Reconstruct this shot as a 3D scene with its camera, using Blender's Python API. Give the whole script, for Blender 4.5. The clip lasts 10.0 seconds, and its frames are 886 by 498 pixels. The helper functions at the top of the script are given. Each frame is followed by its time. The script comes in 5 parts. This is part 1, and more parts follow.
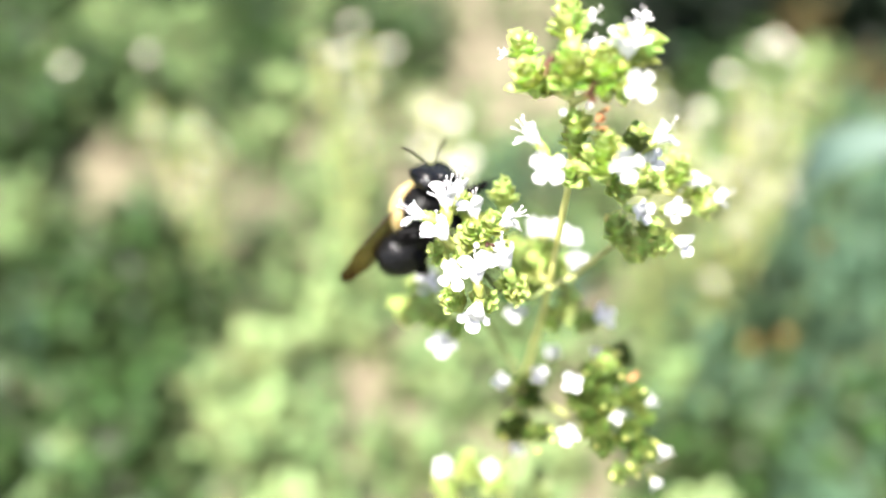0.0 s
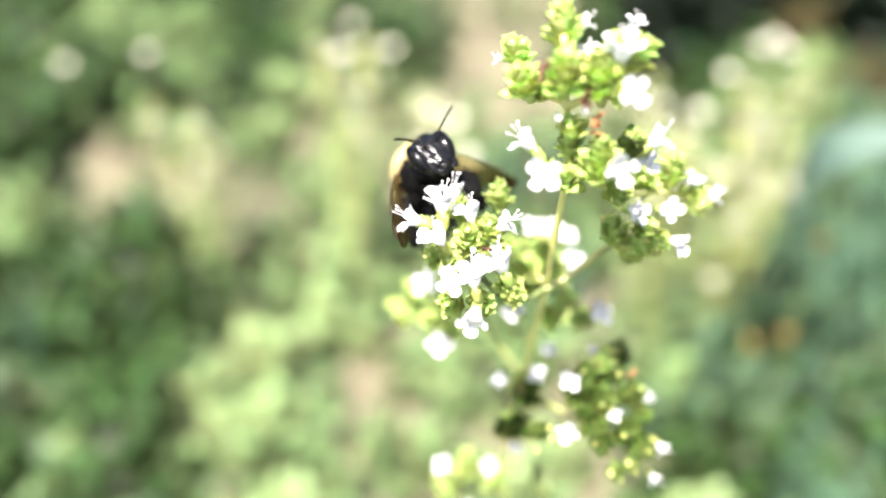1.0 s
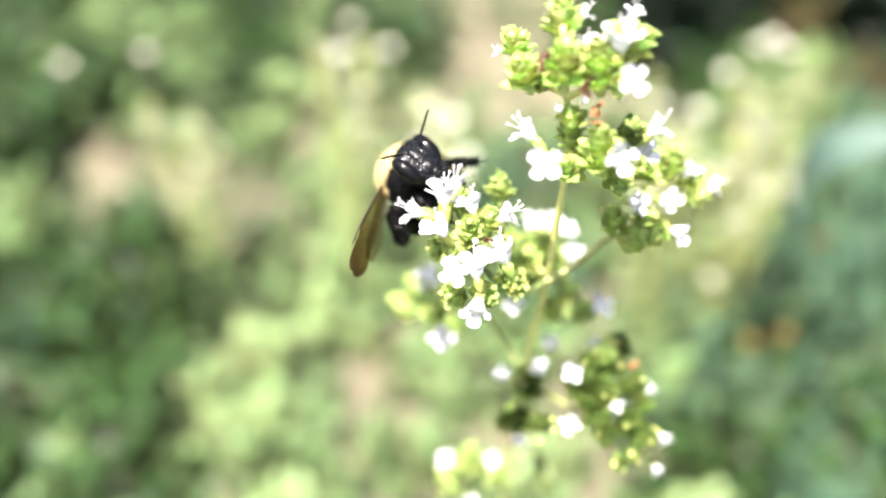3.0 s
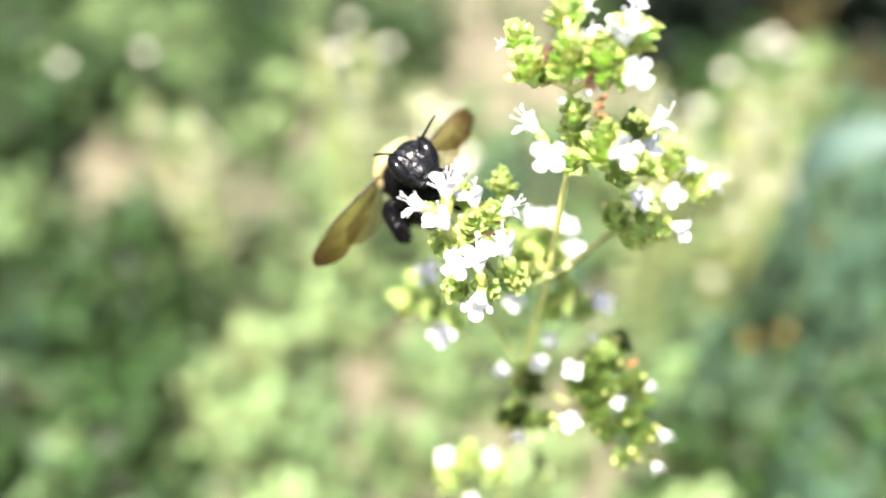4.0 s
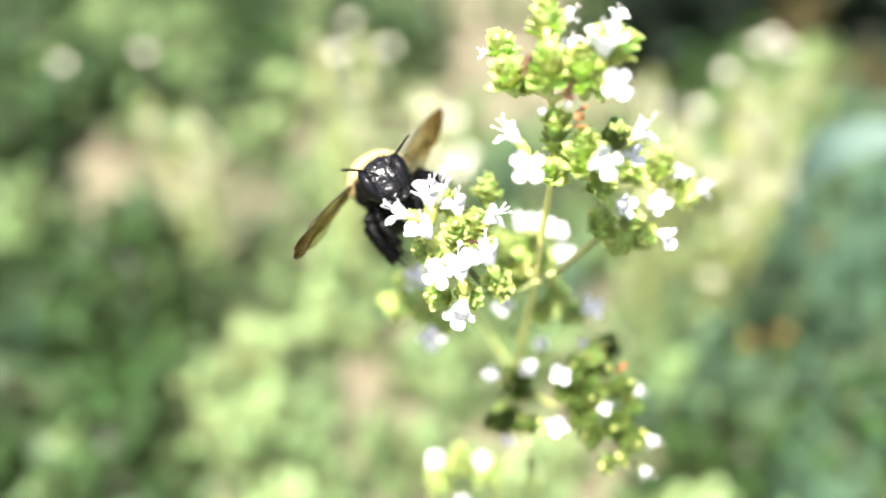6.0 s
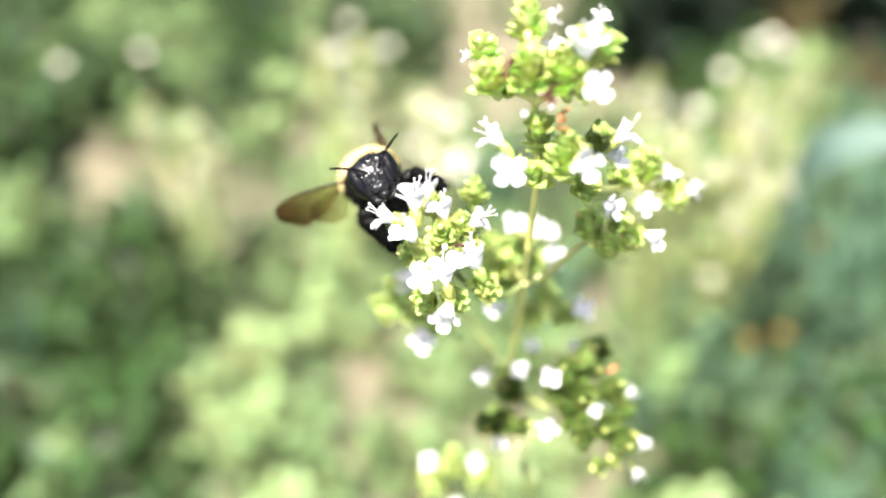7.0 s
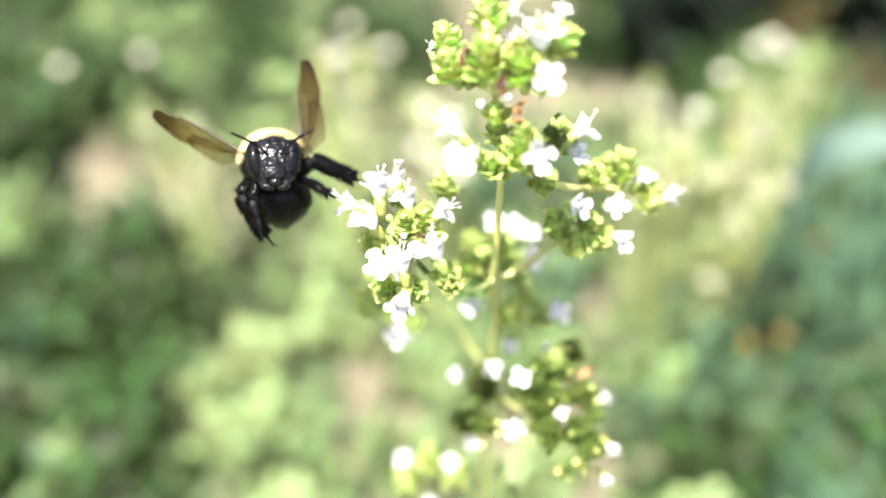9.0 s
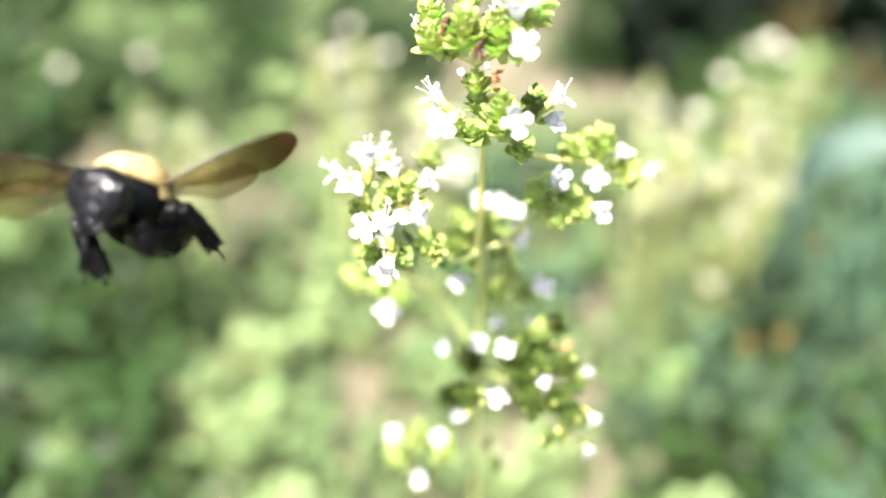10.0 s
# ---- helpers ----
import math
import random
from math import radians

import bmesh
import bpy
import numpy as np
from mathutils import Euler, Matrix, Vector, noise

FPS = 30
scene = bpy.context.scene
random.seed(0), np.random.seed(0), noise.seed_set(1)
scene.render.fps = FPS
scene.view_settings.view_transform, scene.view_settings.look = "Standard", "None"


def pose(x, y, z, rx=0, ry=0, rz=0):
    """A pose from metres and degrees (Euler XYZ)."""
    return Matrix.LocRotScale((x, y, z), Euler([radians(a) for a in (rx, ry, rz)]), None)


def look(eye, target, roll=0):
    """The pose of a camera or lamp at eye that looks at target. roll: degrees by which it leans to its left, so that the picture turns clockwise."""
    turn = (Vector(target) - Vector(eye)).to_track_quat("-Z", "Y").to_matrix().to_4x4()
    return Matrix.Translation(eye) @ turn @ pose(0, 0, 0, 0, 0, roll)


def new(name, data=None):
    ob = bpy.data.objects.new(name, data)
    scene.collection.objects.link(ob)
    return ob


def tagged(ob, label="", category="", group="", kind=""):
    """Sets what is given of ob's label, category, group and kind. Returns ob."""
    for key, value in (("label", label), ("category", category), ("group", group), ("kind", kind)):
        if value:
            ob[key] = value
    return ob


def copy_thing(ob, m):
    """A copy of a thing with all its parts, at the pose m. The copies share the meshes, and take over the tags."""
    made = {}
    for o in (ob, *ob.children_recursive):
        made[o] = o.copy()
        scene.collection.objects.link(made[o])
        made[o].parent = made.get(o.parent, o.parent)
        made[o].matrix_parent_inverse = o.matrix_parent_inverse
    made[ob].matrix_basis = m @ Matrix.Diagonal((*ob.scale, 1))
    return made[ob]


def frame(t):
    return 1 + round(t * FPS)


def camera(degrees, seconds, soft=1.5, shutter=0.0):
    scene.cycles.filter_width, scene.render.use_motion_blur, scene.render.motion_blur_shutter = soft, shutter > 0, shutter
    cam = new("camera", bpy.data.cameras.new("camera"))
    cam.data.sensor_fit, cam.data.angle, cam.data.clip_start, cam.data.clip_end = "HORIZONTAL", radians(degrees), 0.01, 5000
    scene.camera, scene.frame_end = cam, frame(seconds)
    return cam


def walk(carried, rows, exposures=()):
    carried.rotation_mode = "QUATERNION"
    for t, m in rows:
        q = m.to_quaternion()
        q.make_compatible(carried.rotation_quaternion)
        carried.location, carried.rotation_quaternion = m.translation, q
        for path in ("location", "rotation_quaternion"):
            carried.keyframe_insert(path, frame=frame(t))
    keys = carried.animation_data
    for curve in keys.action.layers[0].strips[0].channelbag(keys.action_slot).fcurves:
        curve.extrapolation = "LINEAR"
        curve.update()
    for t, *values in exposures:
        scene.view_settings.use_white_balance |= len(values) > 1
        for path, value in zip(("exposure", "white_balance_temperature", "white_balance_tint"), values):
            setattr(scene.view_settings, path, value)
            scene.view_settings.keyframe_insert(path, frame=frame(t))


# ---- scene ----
cam = camera(50, 10.0, soft=2.0)
walk(cam, [
    (0, pose(0, 0, 0.5, 48.151, 0, 0.146)),
    (0.5, pose(0, 0, 0.5, 48.095, 0, 0.112)),
    (1, pose(0, 0, 0.5, 48.065, 0, 0.131)),
    (1.5, pose(0, 0, 0.5, 48.046, 0, 0.098)),
    (2, pose(0, 0, 0.5, 48.059, 0, 0.098)),
    (2.5, pose(0, 0, 0.5, 48.054, 0, 0.064)),
    (4, pose(0, 0, 0.5, 48.005, 0, 0.005)),
    (4.5, pose(0, 0, 0.5, 48.000, 0, 0.000)),
    (5, pose(0, 0, 0.5, 48.000, 0, 0.000)),
    (5.5, pose(0, 0, 0.5, 48.010, 0, -0.005)),
    (7, pose(0, 0, 0.5, 48.008, 0, -0.100)),
    (7.5, pose(0, 0, 0.5, 48.016, 0, -0.147)),
    (8, pose(0, 0, 0.5, 48.065, 0, -0.139)),
    (8.5, pose(0, 0, 0.5, 48.092, 0, -0.139)),
    (9, pose(0, 0, 0.5, 48.143, 0, -0.095)),
    (9.5, pose(0, 0, 0.5, 48.203, 0, -0.108)),
    (10, pose(0, 0, 0.5, 48.253, 0, -0.096)),
])
# shallow depth of field of a close-up lens
cam.data.dof.use_dof = True
cam.data.dof.focus_distance = 0.1225
cam.data.dof.aperture_fstop = 7.0
scene.view_settings.exposure = 2.06

# ---- light: high sun in a clear sky ----
SUN_EL, SUN_AZ = radians(70), radians(-150)
world = bpy.data.worlds.new("sky")
scene.world = world
world.use_nodes = True
nt = world.node_tree
sky = nt.nodes.new("ShaderNodeTexSky")
sky.sky_type, sky.sun_disc = "NISHITA", False
sky.air_density, sky.dust_density, sky.ozone_density = 0.7, 4.0, 0.6
sky.sun_elevation, sky.sun_rotation = SUN_EL, SUN_AZ
nt.links.new(sky.outputs["Color"], nt.nodes["Background"].inputs["Color"])
nt.nodes["Background"].inputs["Strength"].default_value = 0.095
sun = new("sun", bpy.data.lights.new("sun", "SUN"))
sun.data.energy, sun.data.angle, sun.data.color = 5.0, radians(0.55), (1.0, 0.945, 0.90)
sd = Vector((math.sin(SUN_AZ) * math.cos(SUN_EL), math.cos(SUN_AZ) * math.cos(SUN_EL), math.sin(SUN_EL)))
sun.matrix_world = look(sd * 5, (0, 0, 0))

MM = 0.001


# ---- materials ----
def material(name):
    m = bpy.data.materials.new(name)
    m.use_nodes = True
    n = m.node_tree.nodes
    return m, n, m.node_tree.links, n["Principled BSDF"], n["Material Output"]


def noise_ramp(n, links, scale, stops, detail=4.0, coord="Object", distortion=0.0):
    tc = n.new("ShaderNodeTexCoord")
    nz = n.new("ShaderNodeTexNoise")
    nz.inputs["Scale"].default_value, nz.inputs["Detail"].default_value = scale, detail
    nz.inputs["Distortion"].default_value = distortion
    links.new(tc.outputs[coord], nz.inputs["Vector"])
    rp = n.new("ShaderNodeValToRGB")
    while len(rp.color_ramp.elements) < len(stops):
        rp.color_ramp.elements.new(0.5)
    for e, (p, c) in zip(rp.color_ramp.elements, stops):
        e.position, e.color = p, (*c, 1)
    links.new(nz.outputs["Fac"], rp.inputs["Fac"])
    return rp.outputs["Color"], nz.outputs["Fac"]


def bump(n, links, p, height, strength, distance):
    b = n.new("ShaderNodeBump")
    b.inputs["Strength"].default_value, b.inputs["Distance"].default_value = strength, distance
    links.new(height, b.inputs["Height"])
    links.new(b.outputs["Normal"], p.inputs["Normal"])


def vary(n, links, colour, island, low, high, hue=0.03):
    """Brightness and hue that differ from piece to piece."""
    src = n.new("ShaderNodeNewGeometry").outputs["Random Per Island"] if island else n.new("ShaderNodeObjectInfo").outputs["Random"]
    mr = n.new("ShaderNodeMapRange")
    mr.inputs["To Min"].default_value, mr.inputs["To Max"].default_value = low, high
    links.new(src, mr.inputs["Value"])
    mh = n.new("ShaderNodeMapRange")
    mh.inputs["To Min"].default_value, mh.inputs["To Max"].default_value = 0.5 - hue, 0.5 + hue
    links.new(src, mh.inputs["Value"])
    hs = n.new("ShaderNodeHueSaturation")
    links.new(mr.outputs[0], hs.inputs["Value"])
    links.new(mh.outputs[0], hs.inputs["Hue"])
    links.new(colour, hs.inputs["Color"])
    return hs.outputs["Color"]


def thin(name, stops, scale, glow, rough=0.5, island=False, low=0.75, high=1.25, through_tint=(1.1, 1.15, 0.7), bumpy=0.0, hue=0.03, spec=0.35):
    """A thin living surface: some light passes through it."""
    m, n, links, p, out = material(name)
    colour, fac = noise_ramp(n, links, scale, stops)
    colour = vary(n, links, colour, island, low, high, hue)
    links.new(colour, p.inputs["Base Color"])
    p.inputs["Roughness"].default_value = rough
    p.inputs["Specular IOR Level"].default_value = spec
    tr = n.new("ShaderNodeBsdfTranslucent")
    mul = n.new("ShaderNodeVectorMath")
    mul.operation = "MULTIPLY"
    mul.inputs[1].default_value = through_tint
    links.new(colour, mul.inputs[0])
    links.new(mul.outputs[0], tr.inputs["Color"])
    mix = n.new("ShaderNodeMixShader")
    mix.inputs["Fac"].default_value = glow
    links.new(p.outputs[0], mix.inputs[1])
    links.new(tr.outputs[0], mix.inputs[2])
    links.new(mix.outputs[0], out.inputs["Surface"])
    if bumpy:
        bump(n, links, p, fac, 0.6, bumpy)
    return m


def solid(name, stops, scale, rough, bumpy=0.0, metal=0.0, coat=0.0, spec=0.5, detail=5.0, strength=0.7):
    m, n, links, p, out = material(name)
    colour, fac = noise_ramp(n, links, scale, stops, detail)
    links.new(colour, p.inputs["Base Color"])
    p.inputs["Roughness"].default_value, p.inputs["Metallic"].default_value = rough, metal
    p.inputs["Coat Weight"].default_value, p.inputs["Specular IOR Level"].default_value = coat, spec
    if bumpy:
        bump(n, links, p, fac, strength, bumpy)
    return m


PETAL = thin("white_petal", [(0.3, (0.80, 0.79, 0.82)), (0.7, (0.88, 0.88, 0.86))], 900, 0.48, 0.6, low=0.95, high=1.03, through_tint=(1, 1, 1), hue=0.0)
STAMEN = thin("pale_stamen", [(0.3, (0.75, 0.72, 0.74)), (0.7, (0.85, 0.82, 0.80))], 900, 0.3, low=0.95, high=1.03, through_tint=(1, 1, 1), hue=0.0)
BRACT = thin("green_bract", [(0.25, (0.44, 0.55, 0.16)), (0.55, (0.64, 0.73, 0.28)), (0.8, (0.80, 0.85, 0.42))], 420, 0.46, 0.45, bumpy=0.0002, low=0.7, high=1.15)
BRACT_JOINED = thin("green_bract_far", [(0.25, (0.42, 0.53, 0.15)), (0.55, (0.62, 0.71, 0.27)), (0.8, (0.78, 0.83, 0.40))], 420, 0.46, 0.45, island=True, low=0.7, high=1.15)
# older bracts; the shade from the heads above is mixed into their green
BRACT_OLD_SHADED = thin("older_shaded_bract", [(0.25, (0.06, 0.1, 0.018)), (0.55, (0.12, 0.175, 0.036)), (0.8, (0.2, 0.25, 0.07))], 420, 0.3, 0.45, island=True, low=0.65, high=1.2)
CALYX = thin("pale_green_calyx", [(0.3, (0.34, 0.42, 0.08)), (0.7, (0.55, 0.60, 0.20))], 700, 0.35, 0.45, low=0.8, high=1.15)
BUD = thin("yellow_green_bud", [(0.3, (0.50, 0.52, 0.12)), (0.7, (0.68, 0.68, 0.28))], 800, 0.3, 0.4, low=0.85, high=1.1)
STEM = solid("straw_green_stem", [(0.2, (0.46, 0.45, 0.13)), (0.5, (0.63, 0.61, 0.20)), (0.8, (0.75, 0.72, 0.30))], 260, 0.55, 0.0002)
BRANCH = solid("olive_green_branch", [(0.3, (0.22, 0.25, 0.07)), (0.7, (0.36, 0.37, 0.13))], 300, 0.55, 0.0002)
STALK = solid("dark_green_stalk", [(0.3, (0.07, 0.10, 0.03)), (0.7, (0.16, 0.19, 0.06))], 400, 0.5, 0.0002)
LEAF = thin("oregano_leaf", [(0.3, (0.085, 0.15, 0.035)), (0.7, (0.18, 0.27, 0.08))], 300, 0.25, 0.5, bumpy=0.0003)
WILTED = solid("wilted_brown_petal", [(0.3, (0.05, 0.018, 0.01)), (0.7, (0.16, 0.06, 0.03))], 900, 0.7, 0.0003)
RUST = solid("rusty_dry_petal", [(0.3, (0.26, 0.10, 0.035)), (0.7, (0.48, 0.24, 0.10))], 900, 0.7, 0.0003)

BLACK = solid("black_chitin", [(0.3, (0.003, 0.003, 0.0035)), (0.7, (0.008, 0.008, 0.008))], 1800, 0.16, 0.0002, spec=0.2, strength=0.9)
FACE = solid("pitted_black_face", [(0.35, (0.003, 0.003, 0.0035)), (0.7, (0.008, 0.008, 0.008))], 1200, 0.2, 0.0005, spec=0.32, strength=0.85, detail=1.5)
EYE = solid("dark_compound_eye", [(0.3, (0.002, 0.002, 0.0025)), (0.7, (0.004, 0.004, 0.0045))], 9000, 0.12, 0.00003, spec=0.22, strength=0.3)
LEG = solid("bristly_black_leg", [(0.3, (0.0015, 0.0015, 0.0015)), (0.7, (0.0045, 0.004, 0.004))], 2000, 0.22, 0.0003, spec=0.12)
FUR = thin("yellow_fur", [(0.3, (0.66, 0.50, 0.19)), (0.7, (0.84, 0.70, 0.36))], 600, 0.25, 0.6, island=True, low=0.75, high=1.15, through_tint=(1.1, 1.0, 0.7), hue=0.01)
BLACKFUR = solid("black_fur", [(0.3, (0.002, 0.002, 0.002)), (0.7, (0.006, 0.0055, 0.005))], 900, 0.6, 0.0, spec=0.1)
VEIN = solid("dark_brown_vein", [(0.3, (0.02, 0.012, 0.008)), (0.7, (0.05, 0.03, 0.016))], 800, 0.35, 0.0)


def wing_material(name, near, far, span):
    """Smoky brown membrane: clear near the root, darker to the tip."""
    m, n, links, p, out = material(name)
    tc = n.new("ShaderNodeTexCoord")
    sp = n.new("ShaderNodeSeparateXYZ")
    links.new(tc.outputs["Object"], sp.inputs[0])
    ab = n.new("ShaderNodeMath")
    ab.operation = "ABSOLUTE"
    links.new(sp.outputs["X"], ab.inputs[0])
    mr = n.new("ShaderNodeMapRange")
    mr.inputs["From Max"].default_value = span
    links.new(ab.outputs[0], mr.inputs["Value"])
    rp = n.new("ShaderNodeValToRGB")
    rp.color_ramp.elements[0].position, rp.color_ramp.elements[0].color = 0.4, (*near, 1)
    rp.color_ramp.elements[1].position, rp.color_ramp.elements[1].color = 0.95, (*far, 1)
    links.new(mr.outputs[0], rp.inputs["Fac"])
    tr = n.new("ShaderNodeBsdfTransparent")
    links.new(rp.outputs["Color"], tr.inputs["Color"])
    p.inputs["Base Color"].default_value = (0.075, 0.052, 0.025, 1)
    p.inputs["Roughness"].default_value, p.inputs["Specular IOR Level"].default_value = 0.36, 1.0
    p.inputs["Specular Tint"].default_value = (0.92, 0.86, 1.0, 1)
    nz = n.new("ShaderNodeTexNoise")
    nz.inputs["Scale"].default_value, nz.inputs["Detail"].default_value = 480, 3
    links.new(tc.outputs["Object"], nz.inputs["Vector"])
    bump(n, links, p, nz.outputs["Fac"], 1.0, 0.0009)
    mix = n.new("ShaderNodeMixShader")
    mix.inputs["Fac"].default_value = 0.26
    links.new(tr.outputs[0], mix.inputs[1])
    links.new(p.outputs[0], mix.inputs[2])
    links.new(mix.outputs[0], out.inputs["Surface"])
    return m


WING = wing_material("smoky_wing", (1.0, 0.92, 0.70), (0.42, 0.27, 0.11), 0.016)
HINDWING = wing_material("clear_wing", (1.0, 0.97, 0.88), (0.85, 0.76, 0.58), 0.0115)

SOIL = solid("dry_soil", [(0.25, (0.065, 0.056, 0.034)), (0.5, (0.125, 0.108, 0.068)), (0.75, (0.20, 0.175, 0.115))], 35, 0.9, 0.004, detail=8)


def lawn_round_bed(m):
    """Low turf covers the soil outside the bed."""
    n, links = m.node_tree.nodes, m.node_tree.links
    p = n["Principled BSDF"]
    soil = p.inputs["Base Color"].links[0].from_socket
    tc = n.new("ShaderNodeTexCoord")
    mp = n.new("ShaderNodeMapping")
    mp.inputs["Location"].default_value = (0, -0.6, 0)
    links.new(tc.outputs["Object"], mp.inputs["Vector"])
    ln = n.new("ShaderNodeVectorMath")
    ln.operation = "LENGTH"
    links.new(mp.outputs[0], ln.inputs[0])
    patch, fac = noise_ramp(n, links, 3.0, [(0.3, (0.25, 0.25, 0.25)), (0.62, (0.98, 0.98, 0.98))], 6)
    mr = n.new("ShaderNodeMapRange")
    mr.inputs["From Min"].default_value, mr.inputs["From Max"].default_value = 0.6, 1.0
    links.new(ln.outputs["Value"], mr.inputs["Value"])
    mu = n.new("ShaderNodeMath")
    mu.operation = "MULTIPLY"
    links.new(mr.outputs[0], mu.inputs[0])
    links.new(patch, mu.inputs[1])
    turf, fac = noise_ramp(n, links, 45, [(0.3, (0.022, 0.040, 0.012)), (0.7, (0.065, 0.095, 0.03))], 8)
    mix = n.new("ShaderNodeMix")
    mix.data_type = "RGBA"
    links.new(mu.outputs[0], mix.inputs["Factor"])
    links.new(soil, mix.inputs[6])
    links.new(turf, mix.inputs[7])
    links.new(mix.outputs[2], p.inputs["Base Color"])


lawn_round_bed(SOIL)
HERB = thin("herb_leaf", [(0.3, (0.070, 0.107, 0.038)), (0.7, (0.148, 0.196, 0.076))], 60, 0.3, 0.42, island=True, low=0.4, high=1.7, spec=0.13)
COVER = thin("creeping_leaf", [(0.3, (0.042, 0.066, 0.025)), (0.7, (0.105, 0.138, 0.055))], 60, 0.25, 0.42, island=True, low=0.35, high=1.8, spec=0.13)
# shade in the gaps between herbs is put into this dark green
HERB_SHADE = thin("shade_dark_leaf", [(0.3, (0.0055, 0.0135, 0.0038)), (0.7, (0.026, 0.043, 0.0115))], 60, 0.18, 0.42, island=True, low=0.4, high=2.4, spec=0.13)
# sunlight on the bright patches is put into this pale leaf colour
HERB_SUNLIT = thin("sunlit_herb_leaf", [(0.3, (0.185, 0.245, 0.09)), (0.7, (0.31, 0.375, 0.165))], 60, 0.3, 0.42, island=True, low=0.5, high=1.4, spec=0.13)
BLUE_LEAF = thin("blue_green_leaf", [(0.3, (0.034, 0.075, 0.042)), (0.7, (0.090, 0.155, 0.082))], 40, 0.2, 0.42, island=True, low=0.6, high=1.4, spec=0.13)
GLAUCOUS = thin("glaucous_blade", [(0.3, (0.055, 0.098, 0.07)), (0.7, (0.085, 0.132, 0.096))], 40, 0.2, 0.6, low=0.9, high=1.1)
FAR_PETAL = thin("far_white_petal", [(0.3, (0.666, 0.648, 0.522)), (0.7, (0.774, 0.756, 0.63))], 300, 0.3, 0.6, island=True, low=0.9, high=1.05, through_tint=(1, 1, 1), hue=0.0)
HEAD_PALE = thin("pale_bract", [(0.3, (0.20, 0.255, 0.06)), (0.7, (0.38, 0.405, 0.15))], 120, 0.35, 0.5, island=True, low=0.7, high=1.2)
ORANGE = thin("orange_petal", [(0.3, (0.273, 0.156, 0.039)), (0.7, (0.358, 0.234, 0.078))], 300, 0.3, 0.6, island=True)
# deep shadow under the shrubs, put into their leaf colour
SHRUB_SHADE = thin("deep_shade_leaf", [(0.3, (0.006, 0.013, 0.0055)), (0.7, (0.016, 0.030, 0.012))], 50, 0.1, 0.5, island=True, low=0.5, high=1.5)
BROWN_LEAF = thin("brown_dry_leaf", [(0.3, (0.042, 0.030, 0.010)), (0.7, (0.10, 0.070, 0.024))], 50, 0.2, 0.6, island=True, low=0.6, high=1.4)


# ---- shapes ----
class Geo:
    """Gathers vertices in millimetres and faces, and turns them into one mesh."""

    def __init__(self):
        self.v, self.f, self.s = [], [], []

    def sheet(self, grid, m=None, closed=False, slot=0):
        base, rows, cols = len(self.v), len(grid), len(grid[0])
        for r in grid:
            for p in r:
                self.v.append((m @ Vector(p)) if m else Vector(p))
        for i in range(rows - 1):
            for j in range(cols if closed else cols - 1):
                k = (j + 1) % cols
                self.f.append((base + i * cols + j, base + i * cols + k, base + (i + 1) * cols + k, base + (i + 1) * cols + j))
                self.s.append(slot)
        return self

    def tube(self, path, radii, sides=6, m=None, slot=0):
        path = [Vector(p) for p in path]
        grid = []
        ref = Vector((0.31, 0.17, 0.93))
        for i, p in enumerate(path):
            d = (path[min(i + 1, len(path) - 1)] - path[max(i - 1, 0)]).normalized()
            if abs(d.dot(ref)) > 0.95:
                ref = Vector((0.9, 0.3, 0.1))
            a = d.cross(ref).normalized()
            b = d.cross(a)
            r = radii[i] if isinstance(radii, (list, tuple)) else radii
            grid.append([p + a * (r * math.cos(t)) + b * (r * math.sin(t)) for t in [2 * math.pi * k / sides for k in range(sides)]])
        base = len(self.v)
        self.sheet(grid, m, True, slot)
        n = len(self.v)
        self.f += [tuple(range(base + sides - 1, base - 1, -1)), tuple(range(n - sides, n))]
        self.s += [slot, slot]
        return self

    def ball(self, c, r, m=None, segs=14, rings=9, shape=None, slot=0):
        grid = []
        for i in range(rings + 1):
            la = math.pi * (i / rings - 0.5) * 0.998
            row = []
            for k in range(segs):
                lo = 2 * math.pi * k / segs
                u = Vector((math.cos(la) * math.cos(lo), math.cos(la) * math.sin(lo), math.sin(la)))
                if shape:
                    u = shape(u)
                row.append(Vector((c[0] + r[0] * u.x, c[1] + r[1] * u.y, c[2] + r[2] * u.z)))
            grid.append(row)
        return self.sheet(grid, m, True, slot)

    def mesh(self, name, *mats):
        me = bpy.data.meshes.new(name)
        me.from_pydata([v * MM for v in self.v], [], self.f)
        for m in mats:
            me.materials.append(m)
        if len(mats) > 1:
            me.polygons.foreach_set("material_index", self.s)
        me.polygons.foreach_set("use_smooth", [True] * len(self.f))
        me.update()
        return me


def part(name, geo, mat, parent, label="", m=None, kind=""):
    ob = new(name, geo if isinstance(geo, bpy.types.Mesh) else geo.mesh(name, mat))
    ob.parent = parent
    if m is not None:
        ob.matrix_basis = m
    return tagged(ob, label, kind=kind)


def empty(name, m, label, category, group=""):
    ob = new(name)
    ob.empty_display_size = 0.005
    ob.matrix_basis = m
    return tagged(ob, label, category, group)


def facing(p, d, spin=0.0, size=1.0):
    """A pose at p (mm) whose z axis points along d."""
    q = Vector(d).to_track_quat("Z", "Y").to_matrix().to_4x4()
    return Matrix.Translation(Vector(p) * MM) @ q @ Matrix.Rotation(spin, 4, "Z") @ Matrix.Scale(size, 4)


